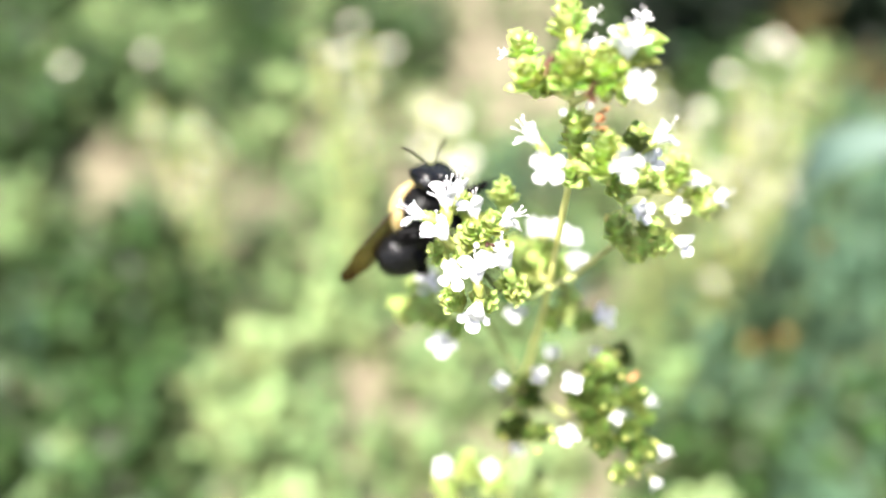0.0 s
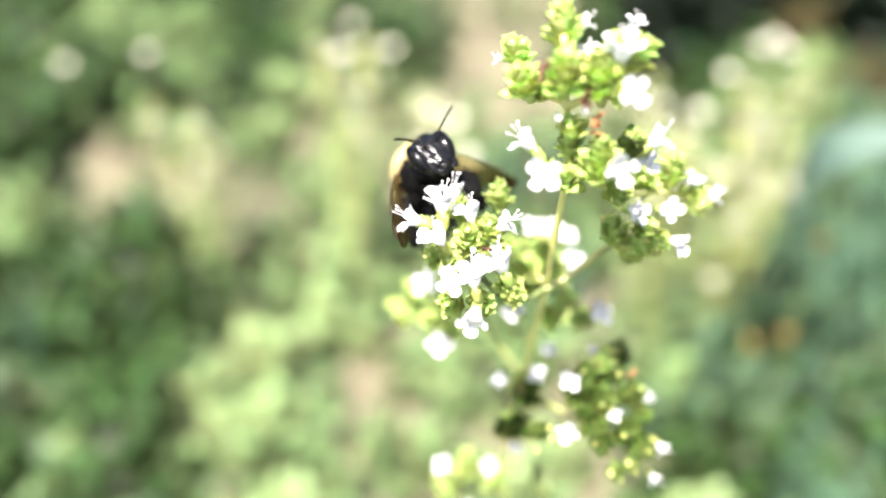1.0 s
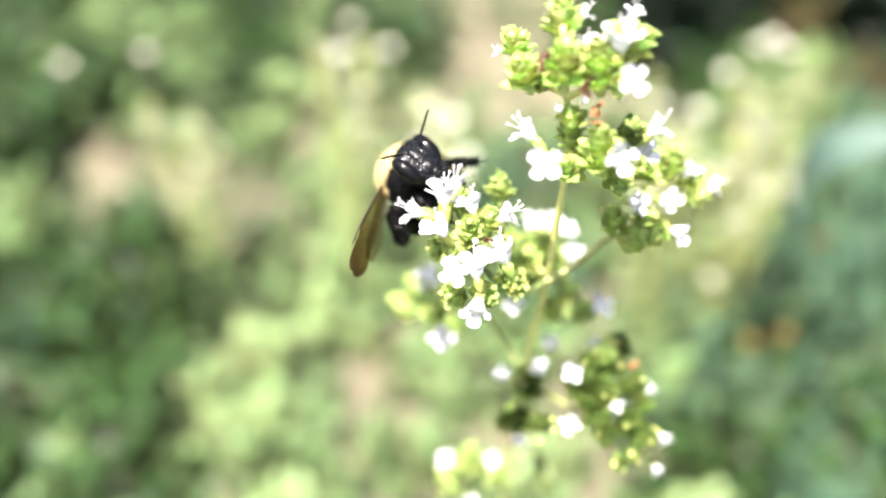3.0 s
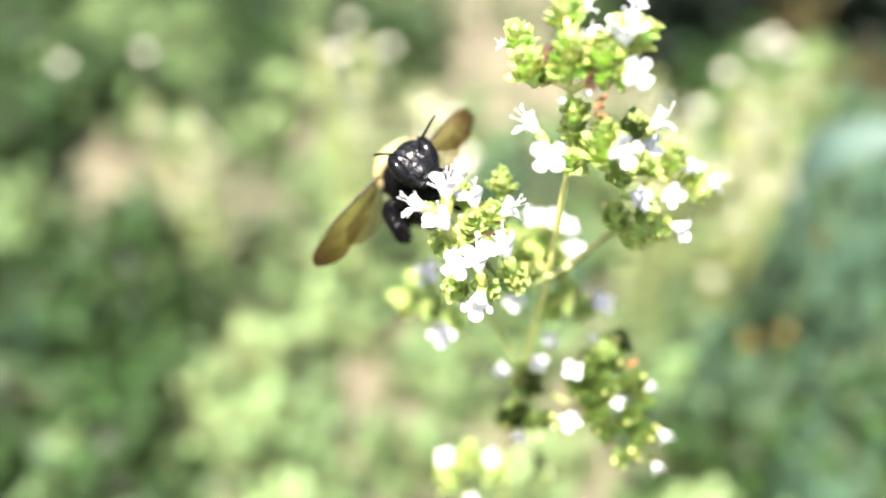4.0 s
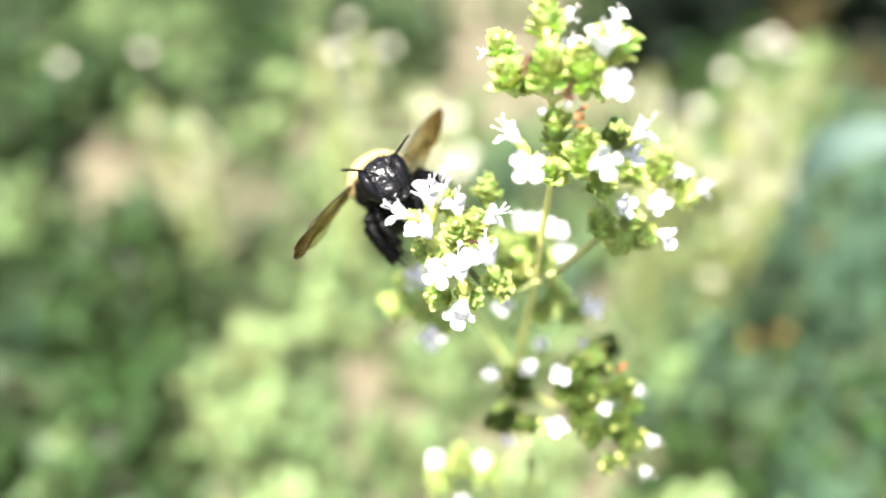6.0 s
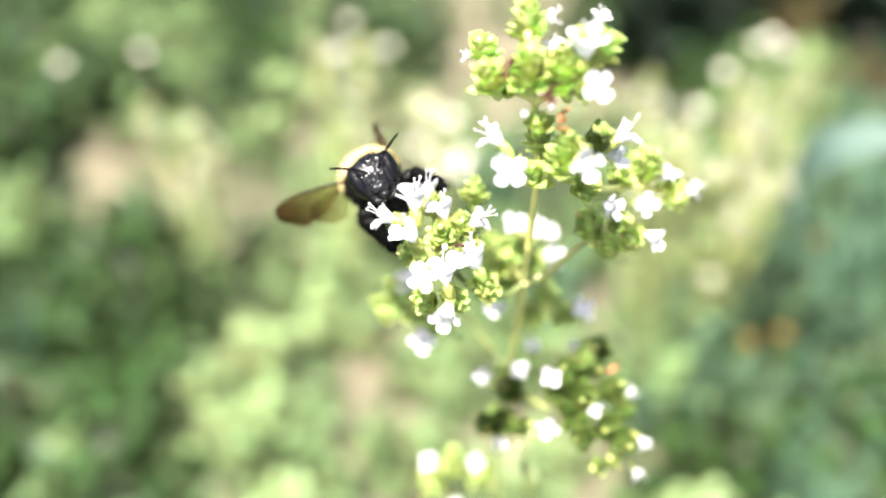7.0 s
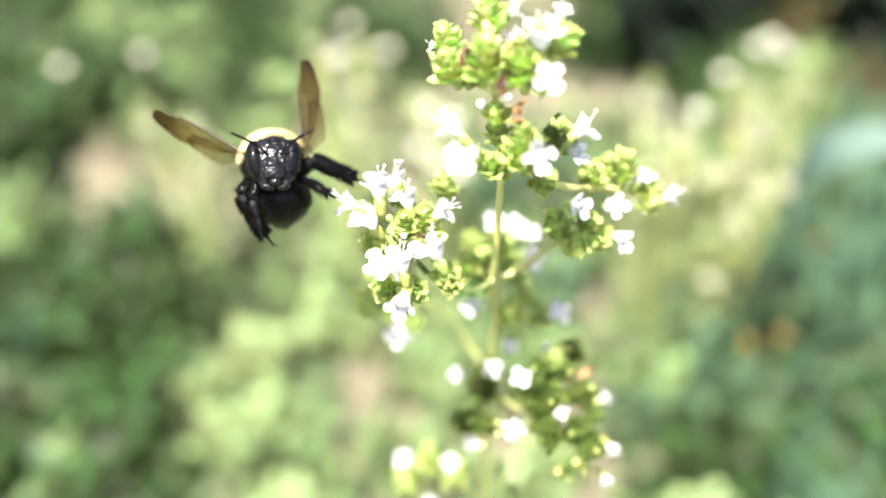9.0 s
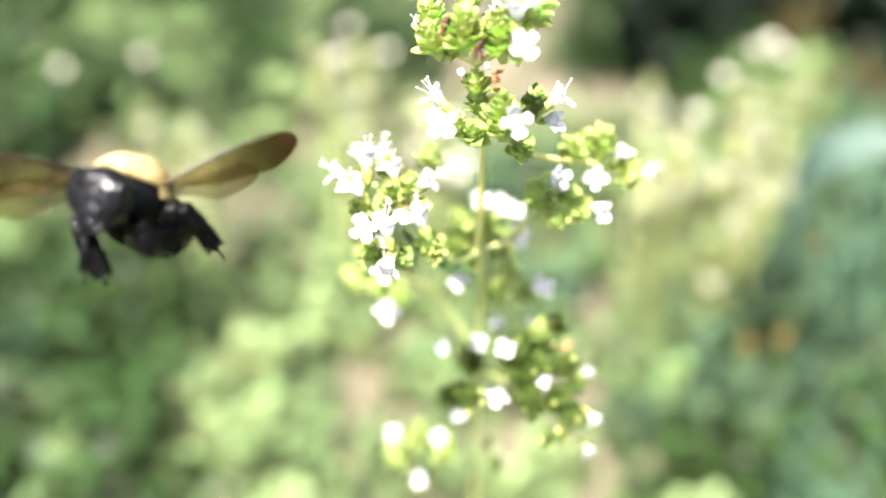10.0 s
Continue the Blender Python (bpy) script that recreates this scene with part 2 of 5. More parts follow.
def blade(length, width, cup, curl, rows=4, cols=4, tip=0.5, base=0.25, thick=0.12, ruffle=0.0, rng=None, point=0.5):
    """A closed leaf, petal or bract along +z, its inner face to -y. tip: where it is widest; base: the width of its foot; point: how sharp its end is."""
    top, bottom = [], []
    for i in range(rows + 1):
        t = 1 - (1 - i / rows) ** 1.35
        if t < tip:
            k = t / tip
            w = base + (1 - base) * math.sin(k * math.pi / 2)
        else:
            k = (t - tip) / (1 - tip)
            w = max(0.0, 1 - k ** 2.2) ** point
        w = width * 0.5 * max(0.05, w)
        row, row2 = [], []
        for j in range(cols + 1):
            s = j / cols * 2 - 1
            y = cup * (s * s) * -width * (0.4 + 0.6 * (1 - t)) + curl * length * t * t
            if ruffle and rng:
                y += ruffle * (rng.random() - 0.5)
            row.append((s * w, y, t * length))
            row2.append((s * w * 0.98, y + thick * (1 - 0.5 * abs(s)), t * length))
        top.append(row)
        bottom.append(row2)
    return top, bottom


def add_blade(g, m, slot=0, **k):
    a, b = blade(**k)
    g.sheet(a, m, slot=slot)
    g.sheet([list(reversed(r)) for r in b], m, slot=slot)
    return g


rng = random.Random(7)


# ---- flower of oregano: two-lipped corolla on a tube, opening along +z ----
def corolla(seed):
    r = random.Random(seed)
    g = Geo()
    g.tube([(0, 0, 0), (0, 0, 1.0), (0.05, 0.1, 2.0), (0.05, 0.15, 2.8)], [0.45, 0.62, 0.98, 1.3], 10)
    for ang, ln, wd, tilt in ((76, 1.35, 1.45, 22), (104, 1.35, 1.45, 22), (-90, 1.95, 1.85, 52), (-20, 1.6, 1.6, 58), (200, 1.6, 1.6, 58)):
        ang += r.uniform(-7, 7)
        m = (Matrix.Translation((0.05, 0.15, 2.55)) @ Matrix.Rotation(radians(ang - 90), 4, "Z") @ Matrix.Translation((0, 1.05, 0))
             @ Matrix.Rotation(radians(-(tilt + r.uniform(-14, 14))), 4, "X"))
        add_blade(g, m, length=ln * r.uniform(0.9, 1.15), width=wd * r.uniform(0.95, 1.15), cup=0.08, curl=r.uniform(-0.1, 0.3), rows=6, cols=4, base=0.62, tip=0.6, thick=0.1,
                  ruffle=0.26, rng=r)
    return g.mesh("corolla", PETAL)


def stamen_mesh(seed):
    r = random.Random(seed)
    g = Geo()
    g.tube([(0, 0, 0), (0.1, 0.05, 1.4), (0.35, 0.12, 2.7)], [0.07, 0.06, 0.05], 5)
    g.ball((0.38, 0.14, 2.85), (0.19, 0.14, 0.2), segs=6, rings=4)
    return g.mesh("stamen", STAMEN)


COROLLAS = [corolla(s) for s in range(5)]
STAMENS = [stamen_mesh(s) for s in range(2)]


def calyx_mesh():
    g = Geo()
    g.tube([(0, 0, -1.6), (0, 0, -0.9), (0, 0, 0.2), (0, 0, 0.9)], [0.25, 0.62, 0.78, 0.7], 8)
    for k in range(5):
        m = Matrix.Rotation(k * 2 * math.pi / 5, 4, "Z") @ Matrix.Translation((0, 0.66, 0.7)) @ Matrix.Rotation(radians(-12), 4, "X")
        add_blade(g, m, length=0.8, width=0.6, cup=0.05, curl=0.1, rows=2, cols=2, thick=0.08)
    return g.mesh("calyx", CALYX)


CALYX_MESH = calyx_mesh()


def flower(parent, p, d, spin=0, size=1.0, stamens=3, seed=0):
    m = facing(p, d, radians(spin), size * 0.86)
    f = part("flower", COROLLAS[seed % 5], None, parent, "open white two-lipped flower", m)
    part("calyx", CALYX_MESH, None, f, "pale green calyx")
    for k in range(stamens):
        part("stamen", STAMENS[k % 2], None, f, "", Matrix.Translation(Vector((0.25 * (k - 1), 0.2, 2.5)) * MM) @ Matrix.Rotation(radians(50 + k * 75), 4, "Z") @ Matrix.Rotation(radians(12), 4, "Y"))
    return f


def bract_mesh(seed):
    r = random.Random(100 + seed)
    g = Geo()
    add_blade(g, None, length=2.15, width=2.0, cup=0.26, curl=0.14, rows=6, cols=4, base=0.5, tip=0.42, thick=0.06, ruffle=0.14, rng=r, point=0.95)
    return g


BRACTS = [bract_mesh(s).mesh("bract", BRACT) for s in range(4)]


def bract_poses(levels, fat, r, step=0.50):
    """Overlapping bracts in whorls round the z axis; the tips flare, the top ones close over the end."""
    for i in range(levels):
        t = i / max(1, levels - 1)
        n = 5 if t < 0.85 else 4
        for k in range(n):
            a = k * 2 * math.pi / n + i * 0.63 + r.uniform(-0.25, 0.25)
            lean = 44 - 26 * t + r.uniform(-14, 18)
            s = fat * (1.02 - 0.3 * t) * r.uniform(0.72, 1.2)
            yield (Matrix.Rotation(a, 4, "Z") @ Matrix.Translation((0, 1.0 * fat * (1 - 0.82 * t * t), i * step * fat + r.uniform(-0.15, 0.15)))
                   @ Matrix.Rotation(radians(-lean), 4, "X") @ Matrix.Scale(s, 4))


def spike(parent, p, d, levels=4, fat=1.0, pieces=True, spin=0, seed=0, buds=5, old_shaded=False):
    """A short oregano spike: a core, overlapping bracts, and calyx tips between them."""
    r = random.Random(seed * 31 + levels)
    g = Geo()
    levels, fat = round(levels * 1.7) + 1, fat * 1.05
    h = levels * 0.50 * fat
    g.tube([(0, 0, -1.2 * fat), (0, 0, 0), (0, 0, h * 0.6), (0, 0, h + 0.6 * fat)], [0.4 * fat, 0.95 * fat, 0.85 * fat, 0.3 * fat], 8)
    for k in range(buds):
        a, z = r.uniform(0, 6.28), r.uniform(0.25, 1.0) * h
        o = Vector((math.cos(a), math.sin(a), 0)) * fat * (1.55 - 0.6 * z / h)
        g.ball((o.x * 1.15, o.y * 1.15, z + 0.9 * fat), (0.34 * fat, 0.34 * fat, 0.6 * fat), segs=7, rings=5, slot=1)
    if not pieces:
        b = bract_mesh(seed % 4)
        for m in bract_poses(levels, fat, r):
            base = len(g.v)
            g.v += [m @ v for v in b.v]
            g.f += [tuple(i + base for i in q) for q in b.f]
            g.s += [0] * len(b.f)
    me = g.mesh("spike", BRACT_OLD_SHADED if old_shaded else BRACT_JOINED, BUD)
    ob = part("spike", me, None, parent, "spike of overlapping green bracts, shade mixed into their colour" if old_shaded else "spike of overlapping yellow-green bracts", facing(p, d, spin))
    if pieces:
        for k, m in enumerate(bract_poses(levels, fat, r)):
            mm = m.copy()
            mm.translation = m.translation * MM
            part("bract", BRACTS[k % 4], None, ob, "", mm)
    return ob


def leaf_mesh(name, mat, length, width, cup=0.1, curl=-0.15, seed=0):
    return add_blade(Geo(), None, length=length, width=width, cup=cup, curl=curl, rows=6, cols=4, base=0.15, tip=0.38, thick=0.25, ruffle=0.25, rng=random.Random(seed)).mesh(name, mat)


def smooth_path(pts, n=6):
    """A Catmull-Rom line through pts."""
    q = [Vector(p) for p in pts]
    q = [q[0] * 2 - q[1]] + q + [q[-1] * 2 - q[-2]]
    out = []
    for i in range(1, len(q) - 2):
        for k in range(n):
            t = k / n
            a, b, c, d = q[i - 1:i + 3]
            out.append(0.5 * ((2 * b) + (c - a) * t + (2 * a - 5 * b + 4 * c - d) * t * t + (3 * b - 3 * c + d - a) * t ** 3))
    return out + [q[-2]]


def stalk(parent, name, pts, r0, r1, mat, label=""):
    path = smooth_path(pts)
    n = len(path) - 1
    return part(name, Geo().tube(path, [(r0 + (r1 - r0) * i / n) * (1 + 0.06 * math.sin(i * 2.1)) for i in range(n + 1)], 9), mat, parent, label)


# ---- ground ----
def build_ground():
    g = Geo()
    n = 60
    def place(i):
        u = i / n * 2 - 1
        return math.copysign(abs(u) ** 4, u) * 60000 + u * 1500
    grid = []
    for i in range(n + 1):
        y = place(i) + 600
        grid.append([Vector((place(j), y, -6 + 14 * noise.noise(Vector((place(j) * 0.006, y * 0.006, 0))))) for j in range(n + 1)])
    ob = new("ground", g.sheet(grid).mesh("ground", SOIL))
    tagged(ob, "dry beige-brown garden soil between the herbs", "soil", kind="structure")


build_ground()


# ---- the oregano stem that the bee visits; its own axes are upright, in millimetres from its foot ----
def build_oregano():
    plant = empty("oregano_plant", pose(0.014, 0.112, 0), "flowering oregano stem with white flowers and yellow-green bracts", "plant")
    P = plant
    # stems
    stalk(P, "stem", [(4, 66, -12), (3, 52, 120), (1, 26, 290), (1.5, 10.0, 359.3), (2.2, 3.6, 380.0), (1.7, -6.0, 399.4), (1.9, -8.1, 411.0), (2.1, -10.6, 422.1), (1.6, -13.0, 431.1), (0.8, -12.7, 438.3), (-0.3, -13.7, 446.5)], 0.72, 0.36, STEM, "straw-coloured square stem")
    stalk(P, "side_branch", [(1.7, -6.1, 399.3), (-1.6, -9.6, 400.1), (-6.1, -12.2, 404.2), (-9.2, -14.8, 410.5)], 0.55, 0.4, STALK, "short dark green side branch")
    stalk(P, "side_branch", [(1.9, -6.1, 399.3), (5.6, -4.9, 400.7), (9.7, -3.7, 404.3), (12.9, -3.4, 406.9), (16.8, -3.5, 409.2)], 0.62, 0.45, BRANCH, "short olive-green side branch")
    stalk(P, "side_branch", [(1.5, 9.6, 358.9), (-3.4, 14.4, 364.2), (-7.0, 13.3, 372.3), (-13.4, 9.6, 379.7)], 0.42, 0.32, BRANCH, "olive-green side branch")
    stalk(P, "side_branch", [(1.3, 9.1, 358.3), (4.2, -3.1, 367.9), (8.1, -7.6, 369.9), (11.8, -12.8, 375.7)], 0.42, 0.32, BRANCH, "olive-green side branch")
    stalk(P, "side_branch", [(1.6, -12.7, 429.1), (4.9, -15.9, 427.9), (10.2, -9.9, 420.6), (18.8, 1.1, 412.0), (26.5, 5.1, 407.2)], 0.6, 0.4, STEM, "thin green side branch")
    stalk(P, "side_branch", [(0.9, -13.6, 437.3), (-1.8, -11.4, 437.5), (-4.4, -8.6, 438.2)], 0.5, 0.35, STEM, "thin green side branch")
    stalk(P, "side_branch", [(0.9, -13.9, 437.1), (4.0, -14.1, 439.2), (6.0, -13.6, 442.0)], 0.5, 0.35, STEM, "thin green side branch")
    stalk(P, "side_branch", [(1.7, -6.0, 399.4), (1.3, 2.0, 394.4), (2.1, 9.3, 390.9)], 0.6, 0.4, STEM, "thin green side branch")
    part("node", Geo().ball((1.7, -6.3, 399.6), (0.95, 0.95, 0.9), segs=12, rings=8), BRANCH, P, "swollen yellow-green stem node")
    # leaves under the branches
    lm = leaf_mesh("leaf", LEAF, 7, 2.6)
    for p, d, s in (((0.1, -3.0, 393.5), (-0.97, -0.09, 0.22), .9), ((-7.1, 8.0, 371.0), (-0.83, 0.37, 0.41), 1.3), ((1.2, 4.3, 357.6), (-0.62, -0.52, -0.58), 1.2), ((3.8, 1.2, 344.8), (0.32, -0.88, -0.35), 1.2), ((7.5, -15.6, 431.1), (0.41, 0.35, 0.84), 0.62)):
        part("leaf", lm, None, P, "small dark green leaf", facing(p, d, rng.uniform(0, 6), s))
    # spikes with separate bracts: top head
    k = 0
    for p, d, lv, fat in (
            ((-0.3, -16.2, 441.0), (0.01, -0.03, 1.0), 4, 1.1), ((0.2, -11.1, 443.8), (-0.05, 0.35, 0.93), 5, 1.0), ((-3.8, -13.1, 438.5), (-0.4, 0.06, 0.92), 3, 1.05), ((-4.5, -8.0, 439.7), (-0.35, 0.2, 0.91), 3, 0.92),
            ((4.4, -15.8, 439.9), (-0.12, 0.14, 0.98), 4, 1.1), ((6.1, -15.0, 442.3), (-0.1, 0.19, 0.98), 4, 1.05), ((7.6, -14.1, 443.2), (0.61, 0.32, 0.73), 3, 1.0), ((2.9, -13.2, 439.8), (0.1, 0.31, 0.95), 3, 0.9),
            ((1.6, -15.5, 431.3), (-0.1, 0.3, 0.95), 3, 0.75), ((1.1, -16.4, 434.8), (0.03, 0.02, 1.0), 2, 0.8), ((4.7, -19.7, 431.0), (-0.06, 0.06, 1.0), 4, 1.1), ((-0.6, -18.3, 429.6), (-0.6, 0.15, 0.78), 3, 0.75), ((1.0, -18.0, 428.5), (-0.09, -0.3, 0.95), 3, 0.8),
            ((2.8, -17.3, 429.2), (0.21, 0.06, 0.98), 3, 0.8), ((6.5, -18.7, 427.6), (0.56, -0.46, 0.69), 3, 0.85), ((9.0, -16.4, 431.6), (0.05, 0.31, 0.95), 3, 0.85), ((-2.2, -11.6, 437.2), (0.11, -0.3, 0.95), 2, 0.8),
            ((5.4, -15.4, 440.4), (0.41, -0.53, 0.74), 3, 0.85),
            # left head
            ((-10.5, -13.0, 414.7), (-0.05, -0.41, 0.91), 4, 0.9), ((-14.0, -15.8, 414.7), (-0.7, -0.46, 0.55), 3, 0.75), ((-8.3, -13.2, 416.0), (0.26, 0.05, 0.96), 3, 0.85), ((-14.8, -12.2, 415.7), (-0.5, -0.05, 0.86), 3, 0.75),
            ((-6.0, -4.6, 413.6), (0.02, 0.46, 0.89), 4, 0.85), ((-9.1, -19.8, 410.1), (0.11, -0.86, 0.5), 3, 0.8), ((-12.2, -19.6, 410.3), (-0.51, -0.76, 0.4), 3, 0.85), ((-5.5, -15.8, 408.6), (0.41, -0.61, 0.68), 3, 0.85),
            ((-4.5, -16.3, 408.0), (0.71, -0.59, 0.39), 2, 0.75), ((-11.5, -9.3, 415.9), (-0.09, 0.34, 0.94), 3, 0.8), ((-12.9, -17.2, 414.6), (-0.2, -0.49, 0.85), 2, 0.75), ((-7.4, -14.0, 413.6), (0.32, -0.55, 0.77), 2, 0.8),
            # right head
            ((10.8, -7.7, 409.8), (-0.25, 0.24, 0.94), 4, 0.95), ((15.9, -7.6, 409.9), (0.11, -0.8, 0.58), 3, 0.9), ((19.9, 2.6, 412.2), (0.1, 0.31, 0.95), 4, 1.0), ((23.5, 1.9, 408.4), (0.81, -0.17, 0.56), 3, 0.85),
            ((15.2, -2.0, 414.7), (-0.05, 0.09, 1.0), 3, 0.95), ((17.5, 1.4, 413.9), (0.0, 0.31, 0.95), 3, 0.95), ((12.9, -8.3, 409.2), (-0.09, -0.86, 0.5), 3, 0.8), ((14.4, -6.8, 410.8), (0.21, -0.3, 0.93), 3, 0.85),
            ((24.1, 2.7, 409.3), (0.2, 0.09, 0.98), 3, 0.8)):
        k += 1
        spike(P, p, d, lv, fat, k <= 7, rng.uniform(0, 6), k, 2)
    # spikes further back, each one mesh
    for p, d, lv, fat in (
            ((8.4, -17.8, 432.6), (-0.10, 0.47, 0.88), 2, 1.0), ((2.4, 7.2, 390.9), (0.00, 0.51, 0.86), 4, 1.1), ((4.5, 6.7, 388.1), (0.36, 0.04, 0.93), 3, 1.0), ((0.5, 4.9, 388.4), (-0.46, -0.37, 0.80), 3, 1.0), ((9.3, 3.6, 380.0), (0.42, 0.33, 0.84), 3, 1.0), ((4.9, 3.6, 380.0), (-0.33, 0.34, 0.88), 3, 1.0), ((-15.4, 7.1, 379.3), (-0.39, -0.59, 0.71), 3, 1.0), ((-20.4, 7.8, 380.1), (-0.89, 0.21, 0.40), 3, .9), ((-1.3, 9.6, 391.3), (-0.44, 0.51, 0.73), 3, 1.0), ((-0.1, 3.7, 392.7), (-0.2, -0.16, 0.97), 3, 1.1), ((2.2, 6.6, 392.9), (0.11, 0.17, 0.98), 3, 1.1), ((-2.1, 1.7, 393.6), (-0.5, -0.19, 0.85), 3, 1.0), ((7.0, 2.5, 383.4), (0.00, 0.59, 0.81), 4, 1.1), ((-16.9, 6.6, 383.4), (-0.70, 0.36, 0.61), 4, 1.0), ((-18.9, 5.7, 380.0), (-0.91, 0.11, 0.39), 3, 1.0),
            ((-12.4, 5.7, 380.0), (-0.17, -0.94, -0.29), 3, 1.0), ((11.8, -7.8, 381.2), (0.12, 0.36, 0.92), 4, 1.0), ((14.7, -11.9, 379.0), (0.69, 0.29, 0.66), 4, .95), ((16.6, -16.3, 374.1), (0.76, -0.65, -0.03), 4, .95), ((11.2, -16.3, 376.4), (0.00, -0.99, -0.14), 4, .95),
            ((13.8, -18.7, 371.4), (0.10, -0.80, -0.59), 3, .8), ((16.1, -18.4, 371.7), (0.28, -0.77, -0.57), 2, .8), ((9.9, -10.9, 377.7), (-0.12, 0.21, 0.97), 4, 1.0), ((-0.2, -4.3, 364.2), (-0.86, -0.51, 0.07), 3, 1.0), ((0.5, -1.6, 369.6), (-0.38, 0.41, 0.83), 3, .9),
            ((2.3, -15.3, 375.2), (-0.60, -0.35, 0.72), 3, .75), ((-9.6, -4.7, 347.6), (0.00, 0.51, 0.86), 4, 1.1), ((-5.8, -6.2, 346.0), (0.44, 0.51, 0.73), 4, 1.1), ((-12.3, -7.3, 344.8), (-0.55, 0.45, 0.70), 4, 1.1), ((17.4, -12.8, 375.7), (0.94, 0.13, 0.30), 3, .9)):
        k += 1
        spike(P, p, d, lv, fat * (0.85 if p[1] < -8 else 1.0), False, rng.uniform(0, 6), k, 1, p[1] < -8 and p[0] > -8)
    # older spikes of the lower branch, darker with shade mixed into their colour
    for p, d, lv, fat in (
            ((9.8, -7.8, 379.7), (0.11, -0.19, 0.98), 3, 1.0), ((8.2, -8.9, 377.1), (-0.29, -0.48, 0.83), 3, 0.95), ((11.3, -10.6, 378.0), (0.21, -0.58, 0.79), 3, 1.0), ((12.8, -7.8, 379.7), (0.4, -0.12, 0.91), 3, 0.95),
            ((14.9, -14.9, 374.8), (0.31, -0.64, 0.71), 3, 1.0), ((16.9, -16.1, 373.4), (0.61, -0.59, 0.53), 3, 0.95), ((10.6, -13.5, 374.9), (-0.09, -0.59, 0.8), 3, 1.0), ((9.6, -11.1, 376.0), (-0.29, -0.48, 0.83), 3, 0.95),
            ((-0.1, -6.8, 366.0), (-0.3, -0.56, 0.77), 3, 1.0), ((-2.3, -7.1, 365.7), (-0.59, -0.53, 0.61), 3, 0.95), ((0.7, -3.6, 369.6), (-0.09, -0.2, 0.98), 3, 1.0), ((14.3, -4.6, 380.3), (0.31, 0.16, 0.94), 3, 1.0),
            ((15.7, -10.6, 378.0), (0.6, -0.25, 0.76), 3, 0.95)):
        k += 1
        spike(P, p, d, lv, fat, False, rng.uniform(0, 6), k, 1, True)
    # flowers: foot of the corolla, direction, spin, size, stamens
    i = 0
    for p, d, spin, size, st in (
            ((-16.2, -13.8, 418.6), (-0.92, 0.04, 0.39), 0, .95, 3), ((-13.9, -13.4, 419.0), (-0.09, 0.38, 0.92), 20, 1.15, 2), ((-9.9, -12.9, 417.3), (-0.25, 0.30, 0.92), 10, 1.0, 2), ((-13.7, -18.2, 418.4), (-0.47, -0.05, 0.88), 40, 1.05, 1), ((-7.6, -13.4, 416.7), (0.84, 0.18, 0.50), 10, 1.0, 4),
            ((-12.8, -22.2, 416.3), (-0.15, -0.67, 0.73), 30, .95, 2), ((-9.8, -23.2, 415.1), (-0.19, 0.26, 0.95), 0, 1.05, 3), ((-5.5, -17.4, 412.3), (-0.38, 0.10, 0.92), 0, 1.3, 2), ((-9.5, -23.0, 413.0), (-0.26, -0.96, -0.12), 0, 1.05, 0), ((-12.7, -8.8, 417.2), (0.00, 0.59, 0.81), 60, 1.0, 3),
            ((6.0, -16.3, 443.6), (0.05, 0.09, 0.99), 0, 1.5, 2), ((5.4, -14.8, 443.0), (-0.10, 0.31, 0.95), 60, 1.1, 0), ((6.3, -19.4, 442.5), (0.36, -0.76, 0.54), 200, 1.15, 0), ((3.6, -11.6, 441.9), (-0.32, 0.25, 0.91), 0, .75, 2), ((-2.5, -16.3, 432.1), (-0.70, 0.23, 0.67), 0, 1.2, 4), ((-2.4, -21.9, 432.8), (-0.15, -0.70, 0.70), 50, 1.25, 0),
            ((6.0, -20.8, 433.9), (0.16, -0.95, 0.29), 190, 1.25, 0), ((10.0, -17.3, 433.2), (0.77, 0.15, 0.62), 0, 1.25, 1), ((9.9, -14.5, 429.4), (0.71, -0.53, 0.47), 20, 1.0, 0), ((11.8, -6.6, 415.0), (0.58, -0.68, 0.46), 0, 1.15, 1), ((17.7, -3.0, 412.0), (0.32, -0.74, 0.59), 70, 1.15, 0),
            ((22.2, 2.6, 411.4), (0.46, 0.03, 0.89), 0, 1.05, 0), ((26.9, 6.3, 406.2), (0.95, 0.13, 0.29), 0, 1.1, 2), ((17.8, -8.1, 411.0), (0.77, -0.63, 0.12), 20, 1.15, 0), ((1.9, -9.2, 444.6), (0.74, 0.27, 0.61), 0, .8, 2), ((-6.2, -6.0, 438.8), (-0.93, -0.09, 0.36), 0, .5, 2),
            ((1.4, 14.3, 392.6), (0.01, -0.41, 0.91), 40, 1.0, 0), ((4.2, 14.7, 391.5), (0.21, -0.48, 0.85), 80, 1.0, 0), ((6.5, 14.7, 390.0), (0.31, -0.26, 0.91), 0, 1.0, 0), ((6.8, 12.2, 388.7), (0.41, -0.74, 0.53), 0, 1.15, 0), ((8.1, -10.2, 444.6), (0.21, 0.17, 0.96), 10, 0.7, 2), ((-15.9, 9.4, 384.1), (-0.33, -0.43, 0.84), 0, 1.2, 0),
            ((-14.4, 3.7, 377.8), (-0.11, -0.87, 0.49), 0, 1.2, 0), ((-2.0, 6.6, 383.4), (0.00, -0.95, 0.31), 0, 1.0, 0), ((12.0, 3.5, 382.3), (0.22, -0.36, 0.91), 0, 1.1, 0)):
        i += 1
        flower(P, p, d, spin, size * (1.08 if i <= 10 else 0.84 if i <= 26 else 1.0), st, i)
